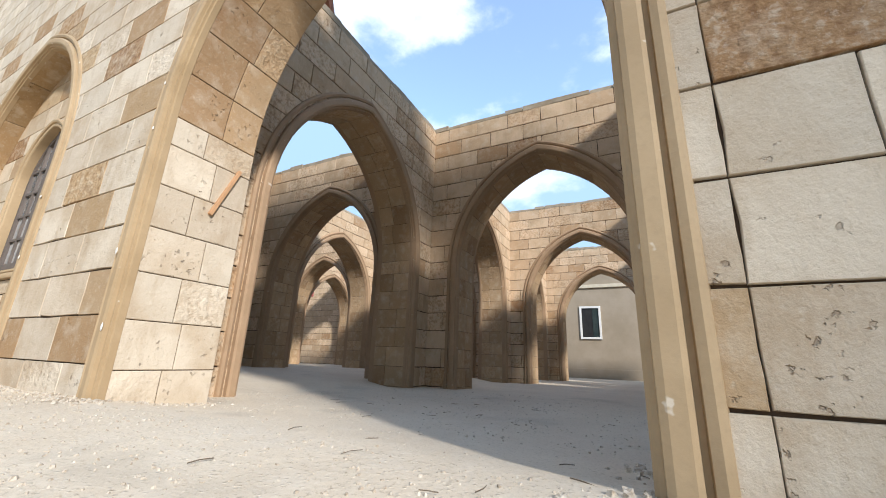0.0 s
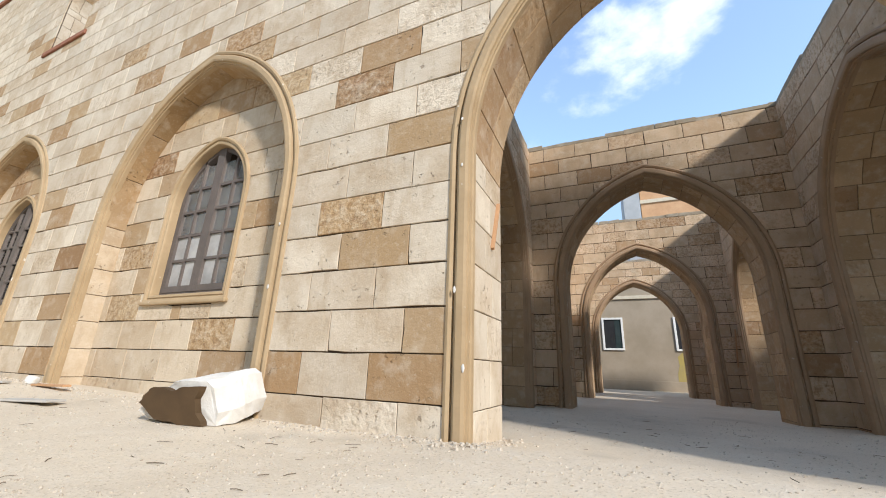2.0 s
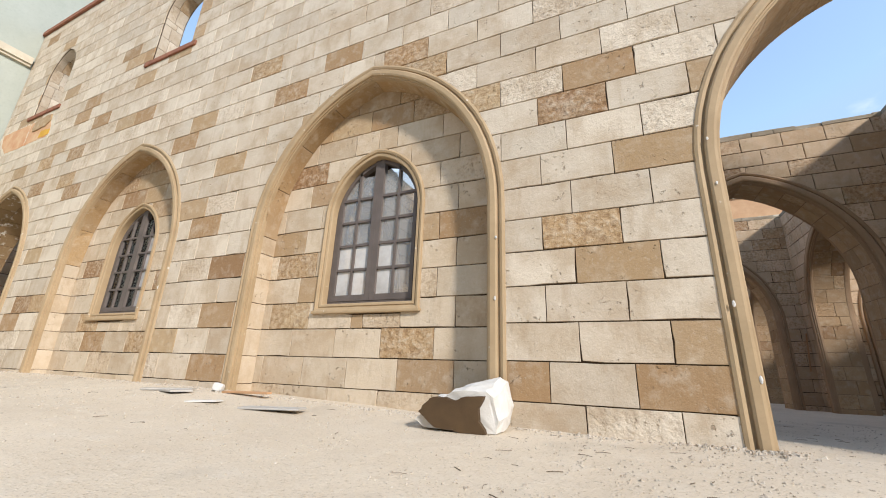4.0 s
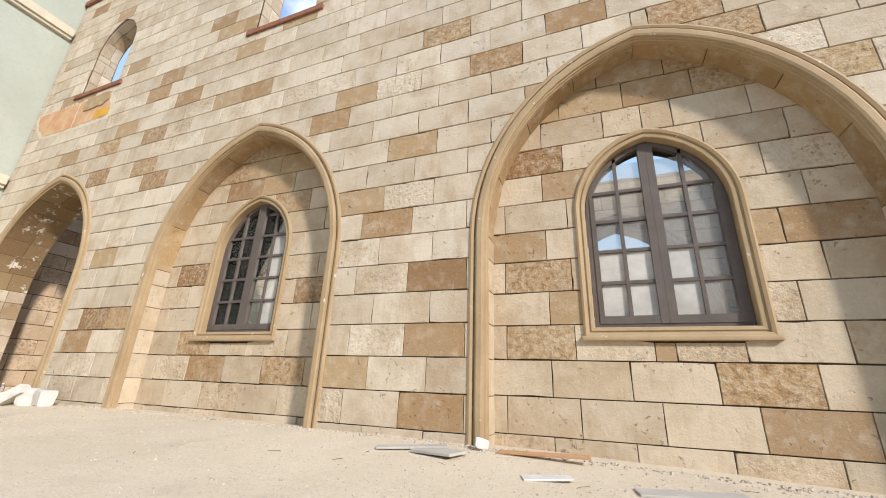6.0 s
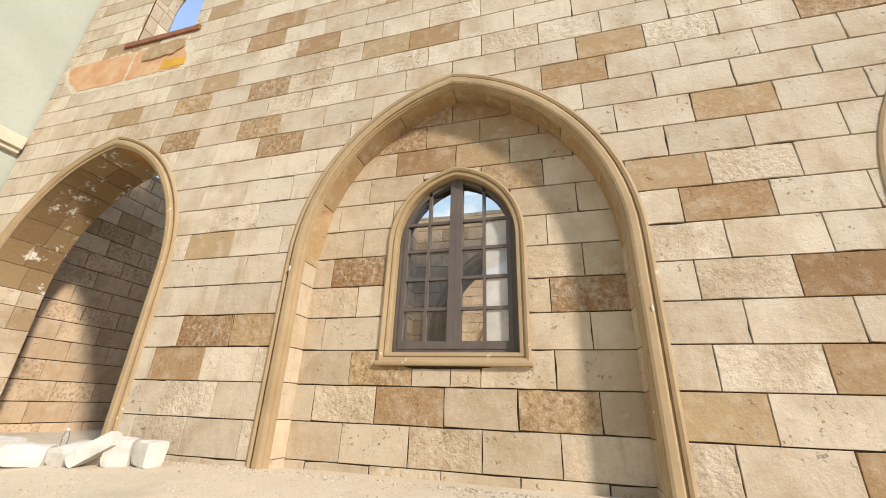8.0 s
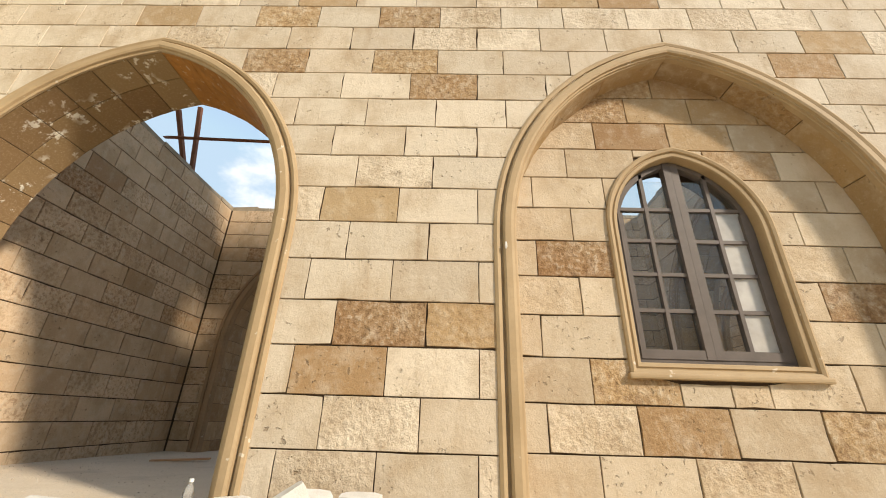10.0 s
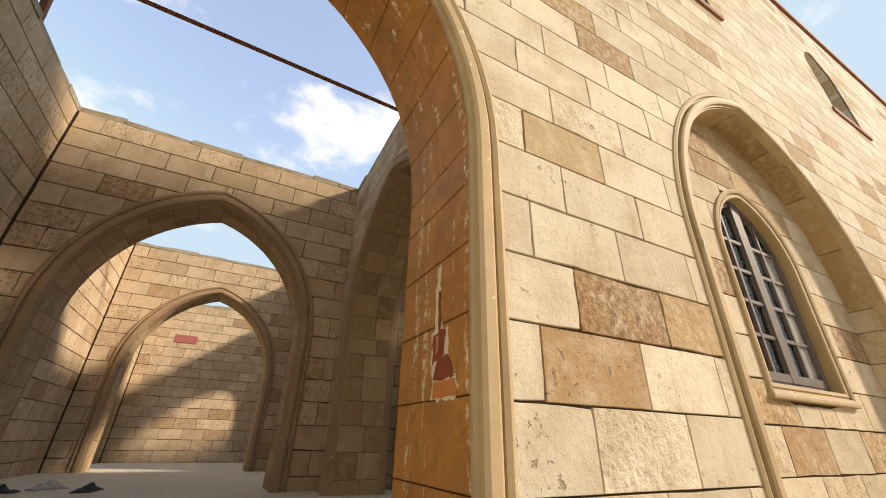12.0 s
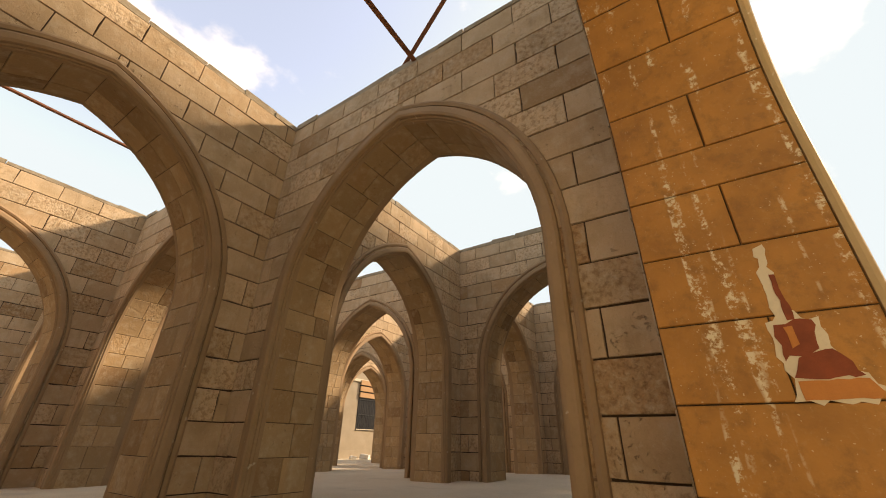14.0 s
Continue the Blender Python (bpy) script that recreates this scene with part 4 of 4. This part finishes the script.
for yy in (yc - 1.6, yc + 1.1):
    bm = bmesh.new()
    box(bm, GX - 0.75, GX, yy - 0.2, yy + 0.2, 8.0, 8.38, bevel=0.05)
    box(bm, GX - 0.45, GX, yy - 0.17, yy + 0.17, 7.65, 8.0, bevel=0.05)
    part("bracket", bm, CREAM, bal)

# pale building across the yard, behind the walker
opp = anchor("opposite_building", (0, 0, 0), "pale plastered building with a balustrade across the yard", "building")
bm = bmesh.new()
box(bm, -30, 17.4, -32, -24.2, FOOT - 0.2, 7.2)
part("wall", bm, CREAM, opp)
bm = bmesh.new()
box(bm, -30, 17.4, -24.3, -23.9, 7.2, 7.45, bevel=0.03)
box(bm, -30, 17.4, -24.25, -23.95, 8.2, 8.35, bevel=0.03)
part("rail", bm, CREAM, opp)
for i in range(60):
    bm = bmesh.new()
    bmesh.ops.create_cone(bm, cap_ends=True, segments=8, radius1=0.14, radius2=0.07, depth=0.76, matrix=pose(-29.6 + 0.78 * i, -24.1, 7.82))
    part("baluster", bm, CREAM, opp)

# ---- bare patch under the upper window ----
patch = anchor("bare_wall_patch", (0, 0, 0), "bare orange clay sheets where facing blocks are missing", "wall patch", kind="structure")


def ragged_plate(name, pts, y0, y1, mat, parent, rough, seed, label="", step=0.07):
    """A thin plate on the facade with a ragged outline."""
    rng = random.Random(seed)
    ring = []
    for (xa, za), (xb, zb) in zip(pts, pts[1:] + pts[:1]):
        steps = max(1, int(math.hypot(xb - xa, zb - za) / step))
        for k in range(steps):
            f = k / steps
            ring.append((xa + (xb - xa) * f + rng.uniform(-rough, rough), za + (zb - za) * f + rng.uniform(-rough, rough)))
    bm = bmesh.new()
    f0 = [bm.verts.new((x, y0, z)) for x, z in ring]
    f1 = [bm.verts.new((x, y1, z)) for x, z in ring]
    bm.faces.new(f0)
    bm.faces.new(f1[::-1])
    for i in range(len(ring)):
        j = (i + 1) % len(ring)
        bm.faces.new((f0[i], f1[i], f1[j], f0[j]))
    bm.normal_update()
    bmesh.ops.triangulate(bm, faces=[f for f in bm.faces if len(f.verts) > 4])
    return part(name, bm, mat, parent, label)


ragged_plate("cement_bed", [(-16.95, 8.34), (-16.75, 7.75), (-16.2, 7.32), (-14.5, 7.27), (-12.95, 7.3), (-12.8, 7.9), (-13.2, 8.3)], -0.026, 0.01, CREAM, patch, 0.035, 61, "pale crumbled cement bed")
ragged_plate("clay_sheet", [(-16.85, 8.3), (-16.6, 7.8), (-16.1, 7.4), (-14.72, 7.38), (-14.66, 8.28)], -0.032, 0.0, ORANGE, patch, 0.022, 62)
ragged_plate("clay_sheet", [(-14.6, 8.28), (-14.64, 7.4), (-13.05, 7.42), (-13.0, 7.8), (-13.35, 8.24)], -0.032, 0.0, ORANGE, patch, 0.022, 63)
ragged_plate("foam_edge", [(-13.62, 7.74), (-13.66, 7.46), (-12.98, 7.46), (-12.96, 7.7)], -0.038, -0.01, YELLOW_FOAM, patch, 0.02, 64, "yellow foam edge", 0.12)
ragged_plate("broken_facing", [(-14.35, 8.02), (-14.3, 7.86), (-13.4, 7.88), (-13.15, 8.02), (-13.2, 8.3), (-14.2, 8.3)], -0.06, -0.01, STONE_TAN, patch, 0.03, 65, "broken tan facing stone", 0.09)

# ---- scar in the stained jamb ----
JX = -11.83
scar = anchor("broken_plaster_patch", (0, 0, 0), "broken plaster patch with red brick showing in the jamb", "wall patch", kind="structure")


def slab_yz(name, pts, x, depth, mat, parent, rough=0.0, seed=0):
    """A thin plate in the plane of the jamb, with a ragged outline."""
    rng = random.Random(seed)
    ring = []
    n = len(pts)
    for i in range(n):
        (y0, z0), (y1, z1) = pts[i], pts[(i + 1) % n]
        steps = max(1, int(math.hypot(y1 - y0, z1 - z0) / 0.035)) if rough else 1
        for k in range(steps):
            f = k / steps
            ring.append((y0 + (y1 - y0) * f + rng.uniform(-rough, rough), z0 + (z1 - z0) * f + rng.uniform(-rough, rough)))
    bm = bmesh.new()
    a = [bm.verts.new((x, y, z)) for y, z in ring]
    b = [bm.verts.new((x + depth, y, z)) for y, z in ring]
    bm.faces.new(a)
    bm.faces.new(b[::-1])
    for i in range(len(ring)):
        j = (i + 1) % len(ring)
        bm.faces.new((a[i], b[i], b[j], a[j]))
    bm.normal_update()
    bmesh.ops.triangulate(bm, faces=[f for f in bm.faces if len(f.verts) > 4])
    return part(name, bm, mat, parent)


slab_yz("plaster_edge", [(0.365, 1.95), (0.41, 1.93), (0.425, 1.5), (0.465, 1.48), (0.465, 1.28), (0.43, 1.2), (0.465, 1.07), (0.14, 1.075), (0.125, 1.13), (0.235, 1.33), (0.255, 1.5), (0.33, 1.49), (0.355, 1.6)], JX - 0.0185, 0.01, CREAM, scar, 0.015, 3)
slab_yz("brick", [(0.45, 1.29), (0.44, 1.48), (0.27, 1.49), (0.29, 1.33)], JX - 0.021, 0.01, BRICK, scar, 0.012, 4)
slab_yz("brick", [(0.375, 1.49), (0.38, 1.76), (0.36, 1.76), (0.34, 1.49)], JX - 0.021, 0.01, BRICK, scar, 0.005, 5)
slab_yz("brick", [(0.425, 1.19), (0.40, 1.29), (0.24, 1.33), (0.16, 1.19)], JX - 0.022, 0.01, BRICK, scar, 0.012, 6)
slab_yz("brick", [(0.425, 1.09), (0.425, 1.18), (0.16, 1.18), (0.125, 1.12), (0.145, 1.09)], JX - 0.022, 0.01, BRICK_ORANGE, scar, 0.004, 7)
slab_yz("brick", [(0.40, 1.34), (0.40, 1.46), (0.365, 1.46), (0.365, 1.36)], JX - 0.024, 0.01, BRICK_ORANGE, scar, 0.004, 8)
# ---- steel rods on the walls ----


def rod(a, b, size, label):
    a, b = Vector(a), Vector(b)
    m = look(a, b)
    length = (b - a).length
    ob = anchor("steel_rod", (0, 0, 0), label, "steel rod", "rusty steel rods on the walls")
    bm = bmesh.new()
    box(bm, -size, size, -size, -size * 0.72, -length, 0, m, 0)
    part("flange", bm, RUST, ob)
    bm = bmesh.new()
    box(bm, -size, -size * 0.72, -size * 0.715, size, -length, 0, m, 0)
    part("web", bm, RUST, ob)


LONG = "long rusty brown steel angle rod over the open bay"
rod((-17.2, 3.91, 7.24), (-10.95, 3.86, 6.98), 0.045, LONG)
rod((-10.9, 4.35, 6.98), (-11.36, 1.55, 9.6), 0.04, "rusty steel rod leaning over the wall top")
rod((-10.7, 2.05, 6.95), (-10.6, 1.9, 8.2), 0.04, "short rusty steel stub on the wall top")
rod((-17.25, 4.9, 6.95), (-17.25, 4.05, 8.25), 0.05, "rusty steel rod standing on the end wall")
rod((-17.2, 5.15, 6.95), (-17.2, 4.66, 8.9), 0.05, "rusty steel rod standing on the end wall")
rod((-17.2, 11.2, 7.05), (-10.4, 11.0, 7.03), 0.04, LONG)
rod((3.6, 3.1, 6.95), (3.6, 2.6, 8.4), 0.07, "rusty steel rod standing on the cross wall")

# ---- loose things ----


def rough_block(name, size, at, turn, label, category, group, seed, mat, chips=0.03):
    bm = bmesh.new()
    box(bm, -size[0] / 2, size[0] / 2, -size[1] / 2, size[1] / 2, -size[2] / 2, size[2] / 2)
    bmesh.ops.subdivide_edges(bm, edges=bm.edges[:], cuts=3, use_grid_fill=True)
    for v in bm.verts:
        p = v.co.normalized()
        n = noise.noise_vector(v.co * 4 + Vector((seed * 3.1, seed, 0)))
        corner = sum(abs(v.co[i]) > size[i] * 0.45 for i in range(3))
        v.co += n * chips - p * (0.0, 0.0, 0.008, 0.025)[corner]
    ob = part(name, bm, mat)
    lo = min((pose(0, 0, 0, *turn) @ v.co).z for v in ob.data.vertices)
    ob.matrix_world = pose(at[0], at[1], at[2] - lo, *turn)
    return tagged(ob, label, category, group)


def floor_at(x, y):
    return ground_height(x, y) + 0.022 * noise.noise(Vector((x * 0.45, y * 0.45, 0.3))) + 0.014 * noise.noise(Vector((x * 1.5, y * 1.5, 4.1)))


# broken lump of white gypsum with one painted face
lump = anchor("gypsum_lump", (0, 0, 0), "broken white gypsum lump with a brown painted face", "rubble")
OUT = [(1.60, 0.09), (1.70, 0.02), (2.46, -0.02), (2.485, 0.12), (2.46, 0.36), (2.38, 0.43), (2.17, 0.43), (2.02, 0.41), (1.94, 0.35), (1.84, 0.33), (1.72, 0.19)]
gz = floor_at(2.05, -0.4) - 0.015
bm = bmesh.new()
layers = []
for k, (y, shrink, up) in enumerate(((-0.62, 0.06, 0.0), (-0.58, 0.0, 0.02), (-0.35, -0.03, 0.05), (-0.16, -0.02, 0.08), (-0.08, 0.03, 0.09))):
    ring = []
    for i, (x, z) in enumerate(OUT):
        fy = -0.58 + (2.45 - x) * -0.28
        y = fy + (-0.06 - fy) * k / 4
        w = noise.noise_vector(Vector((x * 5, y * 5, z * 5))) * 0.03
        ring.append(bm.verts.new((x + (2.05 - x) * shrink + w.x, y + 0.03 + w.y - 0.30 * (z - 0.1), gz + max(0.0, z + (0.25 - z) * shrink + up * 1.9 * (x - 1.7) + w.z * (z > 0.05)))))
    layers.append(ring)
for a, b in zip(layers, layers[1:]):
    for i in range(len(OUT)):
        j = (i + 1) % len(OUT)
        bm.faces.new((a[i], a[j], b[j], b[i]))
bm.faces.new(layers[0])
bm.faces.new(layers[-1][::-1])
bmesh.ops.triangulate(bm, faces=bm.faces[:])
bmesh.ops.subdivide_edges(bm, edges=bm.edges[:], cuts=2, use_grid_fill=True)
for v in bm.verts:
    v.co += noise.noise_vector(v.co * 9) * 0.012 + noise.noise_vector(v.co * 23) * 0.006
part("lump_body", bm, GYPSUM, lump)
bm = bmesh.new()
FACE = [(1.70, 0.19), (1.77, 0.28), (1.86, 0.35), (1.95, 0.34), (2.06, 0.32), (2.18, 0.35), (2.36, 0.375), (2.28, 0.24), (2.29, 0.12), (2.34, 0.0), (2.1, 0.01), (1.84, 0.04)]
rng = random.Random(21)
ring = []
for (xa, za), (xb, zb) in zip(FACE, FACE[1:] + FACE[:1]):
    for f in (0.0, 0.34, 0.67):
        ring.append((xa + (xb - xa) * f + rng.uniform(-0.009, 0.009), max(0.0, za + (zb - za) * f + rng.uniform(-0.009, 0.009))))
vs = [bm.verts.new((x, -0.615 + (2.45 - x) * -0.28 - 0.30 * (z - 0.1), gz + z)) for x, z in ring]
ws = [bm.verts.new((x, -0.50 + (2.45 - x) * -0.28 - 0.30 * (z - 0.1), gz + z)) for x, z in ring]
bm.faces.new(vs)
for i in range(len(ring)):
    j = (i + 1) % len(ring)
    bm.faces.new((vs[i], ws[i], ws[j], vs[j]))
bm.normal_update()
bmesh.ops.triangulate(bm, faces=[f for f in bm.faces if len(f.verts) > 4])
part("painted_face", bm, PAINTED, lump, "smooth brown painted face")

# white blocks heaped before the open arch
HEAP = [(-12.25, -0.95, 0.62, 0.42, 0.34, 4, 0, 10), (-11.75, -0.85, 0.5, 0.4, 0.3, 0, 6, 40), (-11.45, -0.55, 0.55, 0.34, 0.26, 0, -8, 100), (-11.05, -0.62, 0.62, 0.26, 0.22, 0, -32, 20),
        (-10.85, -0.45, 0.34, 0.3, 0.36, 8, 0, 30), (-10.5, -0.38, 0.36, 0.3, 0.34, 0, 4, -12), (-12.0, -0.45, 0.7, 0.4, 0.2, 0, 0, 65), (-12.7, -0.6, 0.4, 0.3, 0.26, 0, 10, 15)]
for k, (x, y, a, b2, c, rx, ry, rz) in enumerate(HEAP):
    a, b2, c = 0.82 * a, 0.82 * b2, 0.8 * c
    rough_block("white_block", (a, b2, c), (x, y, floor_at(x, y) - 0.015), (rx, ry, rz), "broken white building block on the dusty ground", "rubble", "heap of white blocks", k, GYPSUM, 0.025)
for k, (x, y, q) in enumerate(((10.3, 10.9, 0.2), (2.9, 15.0, 0.28), (3.4, 15.2, 0.16), (24.6, -6.2, 0.8), (24.0, -7.6, 0.6), (24.9, -8.6, 0.7), (22.8, -7.9, 0.5), (3.5, 27.2, 0.5), (13.0, 26.6, 0.6), (11.9, 26.9, 0.4))):
    rough_block("white_block", (q * 1.3, q, q * 0.6), (x, y, floor_at(x, y) - 0.01), (0, 5, k * 37), "stray white building block on the ground", "rubble", "stray white blocks", 20 + k, GYPSUM, 0.02)

# plastic bottle on the heap
bottle = anchor("plastic_bottle", (0, 0, 0), "clear empty plastic water bottle", "bottle")
prof = [(0.0, 0.0), (0.034, 0.0), (0.036, 0.01), (0.036, 0.05), (0.033, 0.06), (0.036, 0.07), (0.036, 0.10), (0.033, 0.11), (0.036, 0.12), (0.034, 0.15), (0.02, 0.185), (0.013, 0.195), (0.013, 0.205)]


def lathe(prof, m, seg=16):
    bm = bmesh.new()
    rows = [[bm.verts.new(m @ Vector((r * math.cos(2 * math.pi * i / seg), r * math.sin(2 * math.pi * i / seg), z))) for i in range(seg)] for r, z in prof]
    for a, b in zip(rows, rows[1:]):
        for i in range(seg):
            bm.faces.new((a[i], a[(i + 1) % seg], b[(i + 1) % seg], b[i]))
    bmesh.ops.remove_doubles(bm, verts=bm.verts[:], dist=0.0005)
    return bm


BM = pose(-11.75, -0.52, floor_at(-12.0, -0.45) + 0.145, 4, 5, 0)
part("bottle_body", lathe(prof, BM), PLASTIC, bottle, smooth=True)
part("cap", lathe([(0.0, 0.203), (0.016, 0.203), (0.016, 0.222), (0.0, 0.224)], BM), WHITE_PAINT, bottle, "pale screw cap")

# boards lying along the wall


def board(x0, y0, x1, y1, width, thick, mat, label, lift=0.0):
    d = Vector((x1 - x0, y1 - y0, 0))
    bm = bmesh.new()
    box(bm, 0, d.length, -width / 2, width / 2, 0, thick, None, 0.006)
    for v in bm.verts:
        v.co.z += 0.012 * noise.noise(v.co * 2.0)
    ob = part("loose_board", bm, mat)
    z = max(floor_at(x0, y0), floor_at(x1, y1))
    ob.matrix_world = pose(x0, y0, z - 0.004 + lift, 0, -2, math.degrees(math.atan2(d.y, d.x)))
    tagged(ob, label, "board", "loose boards by the wall")


board(-3.2, -0.75, -2.5, -0.4, 0.14, 0.025, GREY_BOARD, "thin grey board lying on the dusty ground")
board(-1.55, -1.1, -1.15, -0.95, 0.16, 0.02, GYPSUM, "white plaster strip lying on the ground")
board(-1.95, -0.28, -1.0, -0.3, 0.1, 0.03, STICK, "pale wooden batten lying at the wall foot")
board(-0.65, -1.0, 0.15, -0.85, 0.2, 0.022, GREY_BOARD, "grey board lying flat on the ground")
board(-2.75, -0.6, -2.25, -0.75, 0.3, 0.03, GREY_BOARD, "grey cement board piece lying on the ground")
board(-15.6, 4.6, -14.6, 4.9, 0.12, 0.03, STICK, "pale wooden batten lying in the bay")
rough_block("plaster_chunk", (0.16, 0.1, 0.1), (-2.15, -0.25, floor_at(-2.15, -0.25)), (0, 10, 20), "small white plaster chunk at the wall foot", "rubble", "", 51, GYPSUM, 0.02)

# stick leaning on the jamb
bm = bmesh.new()
box(bm, -0.02, 0.02, -0.02, 0.02, 0, 0.68, None, 0.004)
ob = part("wooden_stick", bm, STICK)
ob.matrix_world = Matrix.Translation((4.865, 0.60, 1.83)) @ pose(0, 0, 0, -21, 0, 0)
tagged(ob, "short bare wooden stick fixed across the jamb", "stick")
bm = bmesh.new()
box(bm, -0.02, 0.02, -0.02, 0.02, 0, 1.35, None, 0.004)
ob = part("wooden_stick", bm, STICK)
ob.matrix_world = pose(9.8, 14.12, 0.9, 3, 4, 0)
tagged(ob, "bare wooden stick fixed upright on the wall", "stick")

# rags
for k, (x, y) in enumerate(((-16.0, 8.45), (-15.45, 8.9), (-14.75, 8.3))):
    bm = bmesh.new()
    bmesh.ops.create_grid(bm, x_segments=14, y_segments=10, size=0.5)
    for v in bm.verts:
        v.co.x *= 0.55
        v.co.y *= 0.3
        fall = max(0.0, 1 - (v.co.x / 0.28) ** 2) * max(0.0, 1 - (v.co.y / 0.16) ** 2)
        v.co.z = 0.02 + fall * (0.09 + 0.09 * noise.noise(v.co * 9 + Vector((k * 5, 0, 0))))
    ext = bmesh.ops.extrude_face_region(bm, geom=bm.faces[:])
    bmesh.ops.translate(bm, vec=(0, 0, -0.018), verts=[v for v in ext["geom"] if isinstance(v, bmesh.types.BMVert)])
    ob = part("rag", bm, CLOTH if k != 1 else GREY_BOARD)
    ob.matrix_world = pose(x, y, floor_at(x, y) - 0.004, 0, 0, 40 * k)
    tagged(ob, "crumpled dark rag dropped on the floor of the bay" if k != 1 else "crumpled pale grey rag dropped on the floor", "rag", "rags on the floor")

# faded red sheet on the far wall
bm = bmesh.new()
box(bm, -15.8, -14.85, 3 * DEEP - 0.05, 3 * DEEP - 0.015, 4.93, 5.3, None, 0.006)
ob = part("red_sheet", bm, SIGN_RED)
tagged(ob, "faded red sheet fixed on the block wall", "sheet")

# dabs of white plaster left on the trims and jambs of the open arches
rng = random.Random(31)
DABS = [(4.75, -0.075, 2.55), (4.7, -0.075, 1.25), (4.74, -0.075, 3.1), (4.8, -0.07, 0.55), (-4.72, -0.075, 1.9), (2.3, -0.075, 2.2), (2.28, -0.075, 1.4), (-9.28, -0.075, 2.6)]
for k, (x, y, z) in enumerate(DABS):
    bm = bmesh.new()
    bmesh.ops.create_icosphere(bm, subdivisions=2, radius=1.0)
    w, h = rng.uniform(0.012, 0.02), rng.uniform(0.018, 0.042)
    for v in bm.verts:
        n = 1 + 0.35 * noise.noise(v.co * 2.2 + Vector((k * 3.0, 0, 0)))
        v.co = Vector((v.co.x * w * n, v.co.y * 0.007, v.co.z * h * n))
    ob = part("plaster_dab", bm, GYPSUM)
    ob.matrix_world = pose(x, y, z)
    tagged(ob, "small dab of white plaster stuck on the arch trim", "plaster dab", "plaster dabs on the trims")

# grit, chips and twigs on the ground
rng = random.Random(77)
verts, faces = [], []


def chip(x, y, r):
    z = floor_at(x, y)
    base = len(verts)
    a0 = rng.random() * 6.28
    n = 5
    for i in range(n):
        a = a0 + 6.283 * i / n
        q = r * rng.uniform(0.6, 1.2)
        verts.append((x + q * math.cos(a), y + q * math.sin(a), z - 0.004))
    for i in range(n):
        a = a0 + 0.3 + 6.283 * i / n
        q = r * rng.uniform(0.35, 0.8)
        verts.append((x + q * math.cos(a), y + q * math.sin(a), z + r * rng.uniform(0.3, 0.8)))
    for i in range(n):
        j = (i + 1) % n
        faces.append((base + i, base + j, base + n + j, base + n + i))
    faces.append(tuple(base + n + i for i in range(n)))


for k in range(9000):
    x, y = rng.uniform(-17, 12), rng.uniform(-3.2, 7.0)
    if y > 0 and abs(x - 7) > 3.2 and abs(x + 14) > 3:
        y = -abs(y) * 0.35 - 0.02
    if 0 <= y <= 1.1 and not (4.9 < x < 9.1 or -16.1 < x < -11.9):
        y = -rng.random() * 0.8
    chip(x, y, rng.choice((0.004, 0.005, 0.007, 0.009, 0.013)) * (1.0 if k % 60 else 1.3))
for k in range(2600):
    x = rng.uniform(-17, 12)
    if -16.3 < x < -11.7 or 4.65 < x < 9.2:
        continue
    chip(x, -0.05 - abs(rng.gauss(0, 0.10)), rng.choice((0.006, 0.009, 0.014, 0.024)))
for k in range(900):
    foot = rng.choice(((4.72, 0.05), (4.85, 0.95), (4.8, 0.45), (9.1, 0.0), (9.1, 0.9), (3.6, 7.0), (10.3, 7.0), (-11.7, 0.0)))
    chip(foot[0] + rng.gauss(0, 0.16), foot[1] - 0.1 + rng.gauss(0, 0.14), rng.choice((0.006, 0.009, 0.013, 0.02, 0.03)))
for k in range(5200):
    chip(rng.uniform(3.0, 11.5), rng.uniform(-2.9, -0.05) if k % 3 else rng.uniform(1.2, 6.8), rng.choice((0.005, 0.007, 0.01, 0.014)) * (1.0 if k % 40 else 1.5))
grit = raw_part("ground_grit", verts, faces, plain_material("pale_grit", (0.60, 0.53, 0.43), (0.30, 0.24, 0.17), 32.0, 0.95, 0.004))
tagged(grit, "scattered pale grit and stone chips on the ground", "grit", kind="stuff")
verts, faces = [], []
for k in range(150):
    x, y = (rng.uniform(-12, 11) if k % 3 == 0 else rng.uniform(2.5, 11)), rng.uniform(-3.2, 6)
    if y > 0 and not (4.9 < x < 9):
        y = -y * 0.4
    z, a, L = floor_at(x, y) + 0.003, rng.random() * 6.28, rng.uniform(0.04, 0.15)
    dx, dy = math.cos(a), math.sin(a)
    w = rng.uniform(0.0012, 0.0028)
    base = len(verts)
    for t, up in ((0, 0.002), (0.5, rng.uniform(0.003, 0.009)), (1, 0.004)):
        cx, cy = x + dx * L * t - dy * 0.01 * (t == 0.5), y + dy * L * t
        verts += [(cx - dy * w, cy + dx * w, z + up), (cx + dy * w, cy - dx * w, z + up), (cx, cy, z + up + 2 * w)]
    for q in (0, 3):
        for i in range(3):
            j = (i + 1) % 3
            faces.append((base + q + i, base + q + j, base + q + 3 + j, base + q + 3 + i))
twigs = raw_part("dry_twigs", verts, faces, plain_material("dry_twig", (0.10, 0.075, 0.05), (0.15, 0.11, 0.07), 20.0, 0.9, 0.002))
tagged(twigs, "dark dry twigs and straw strewn over the ground", "twigs", kind="stuff")
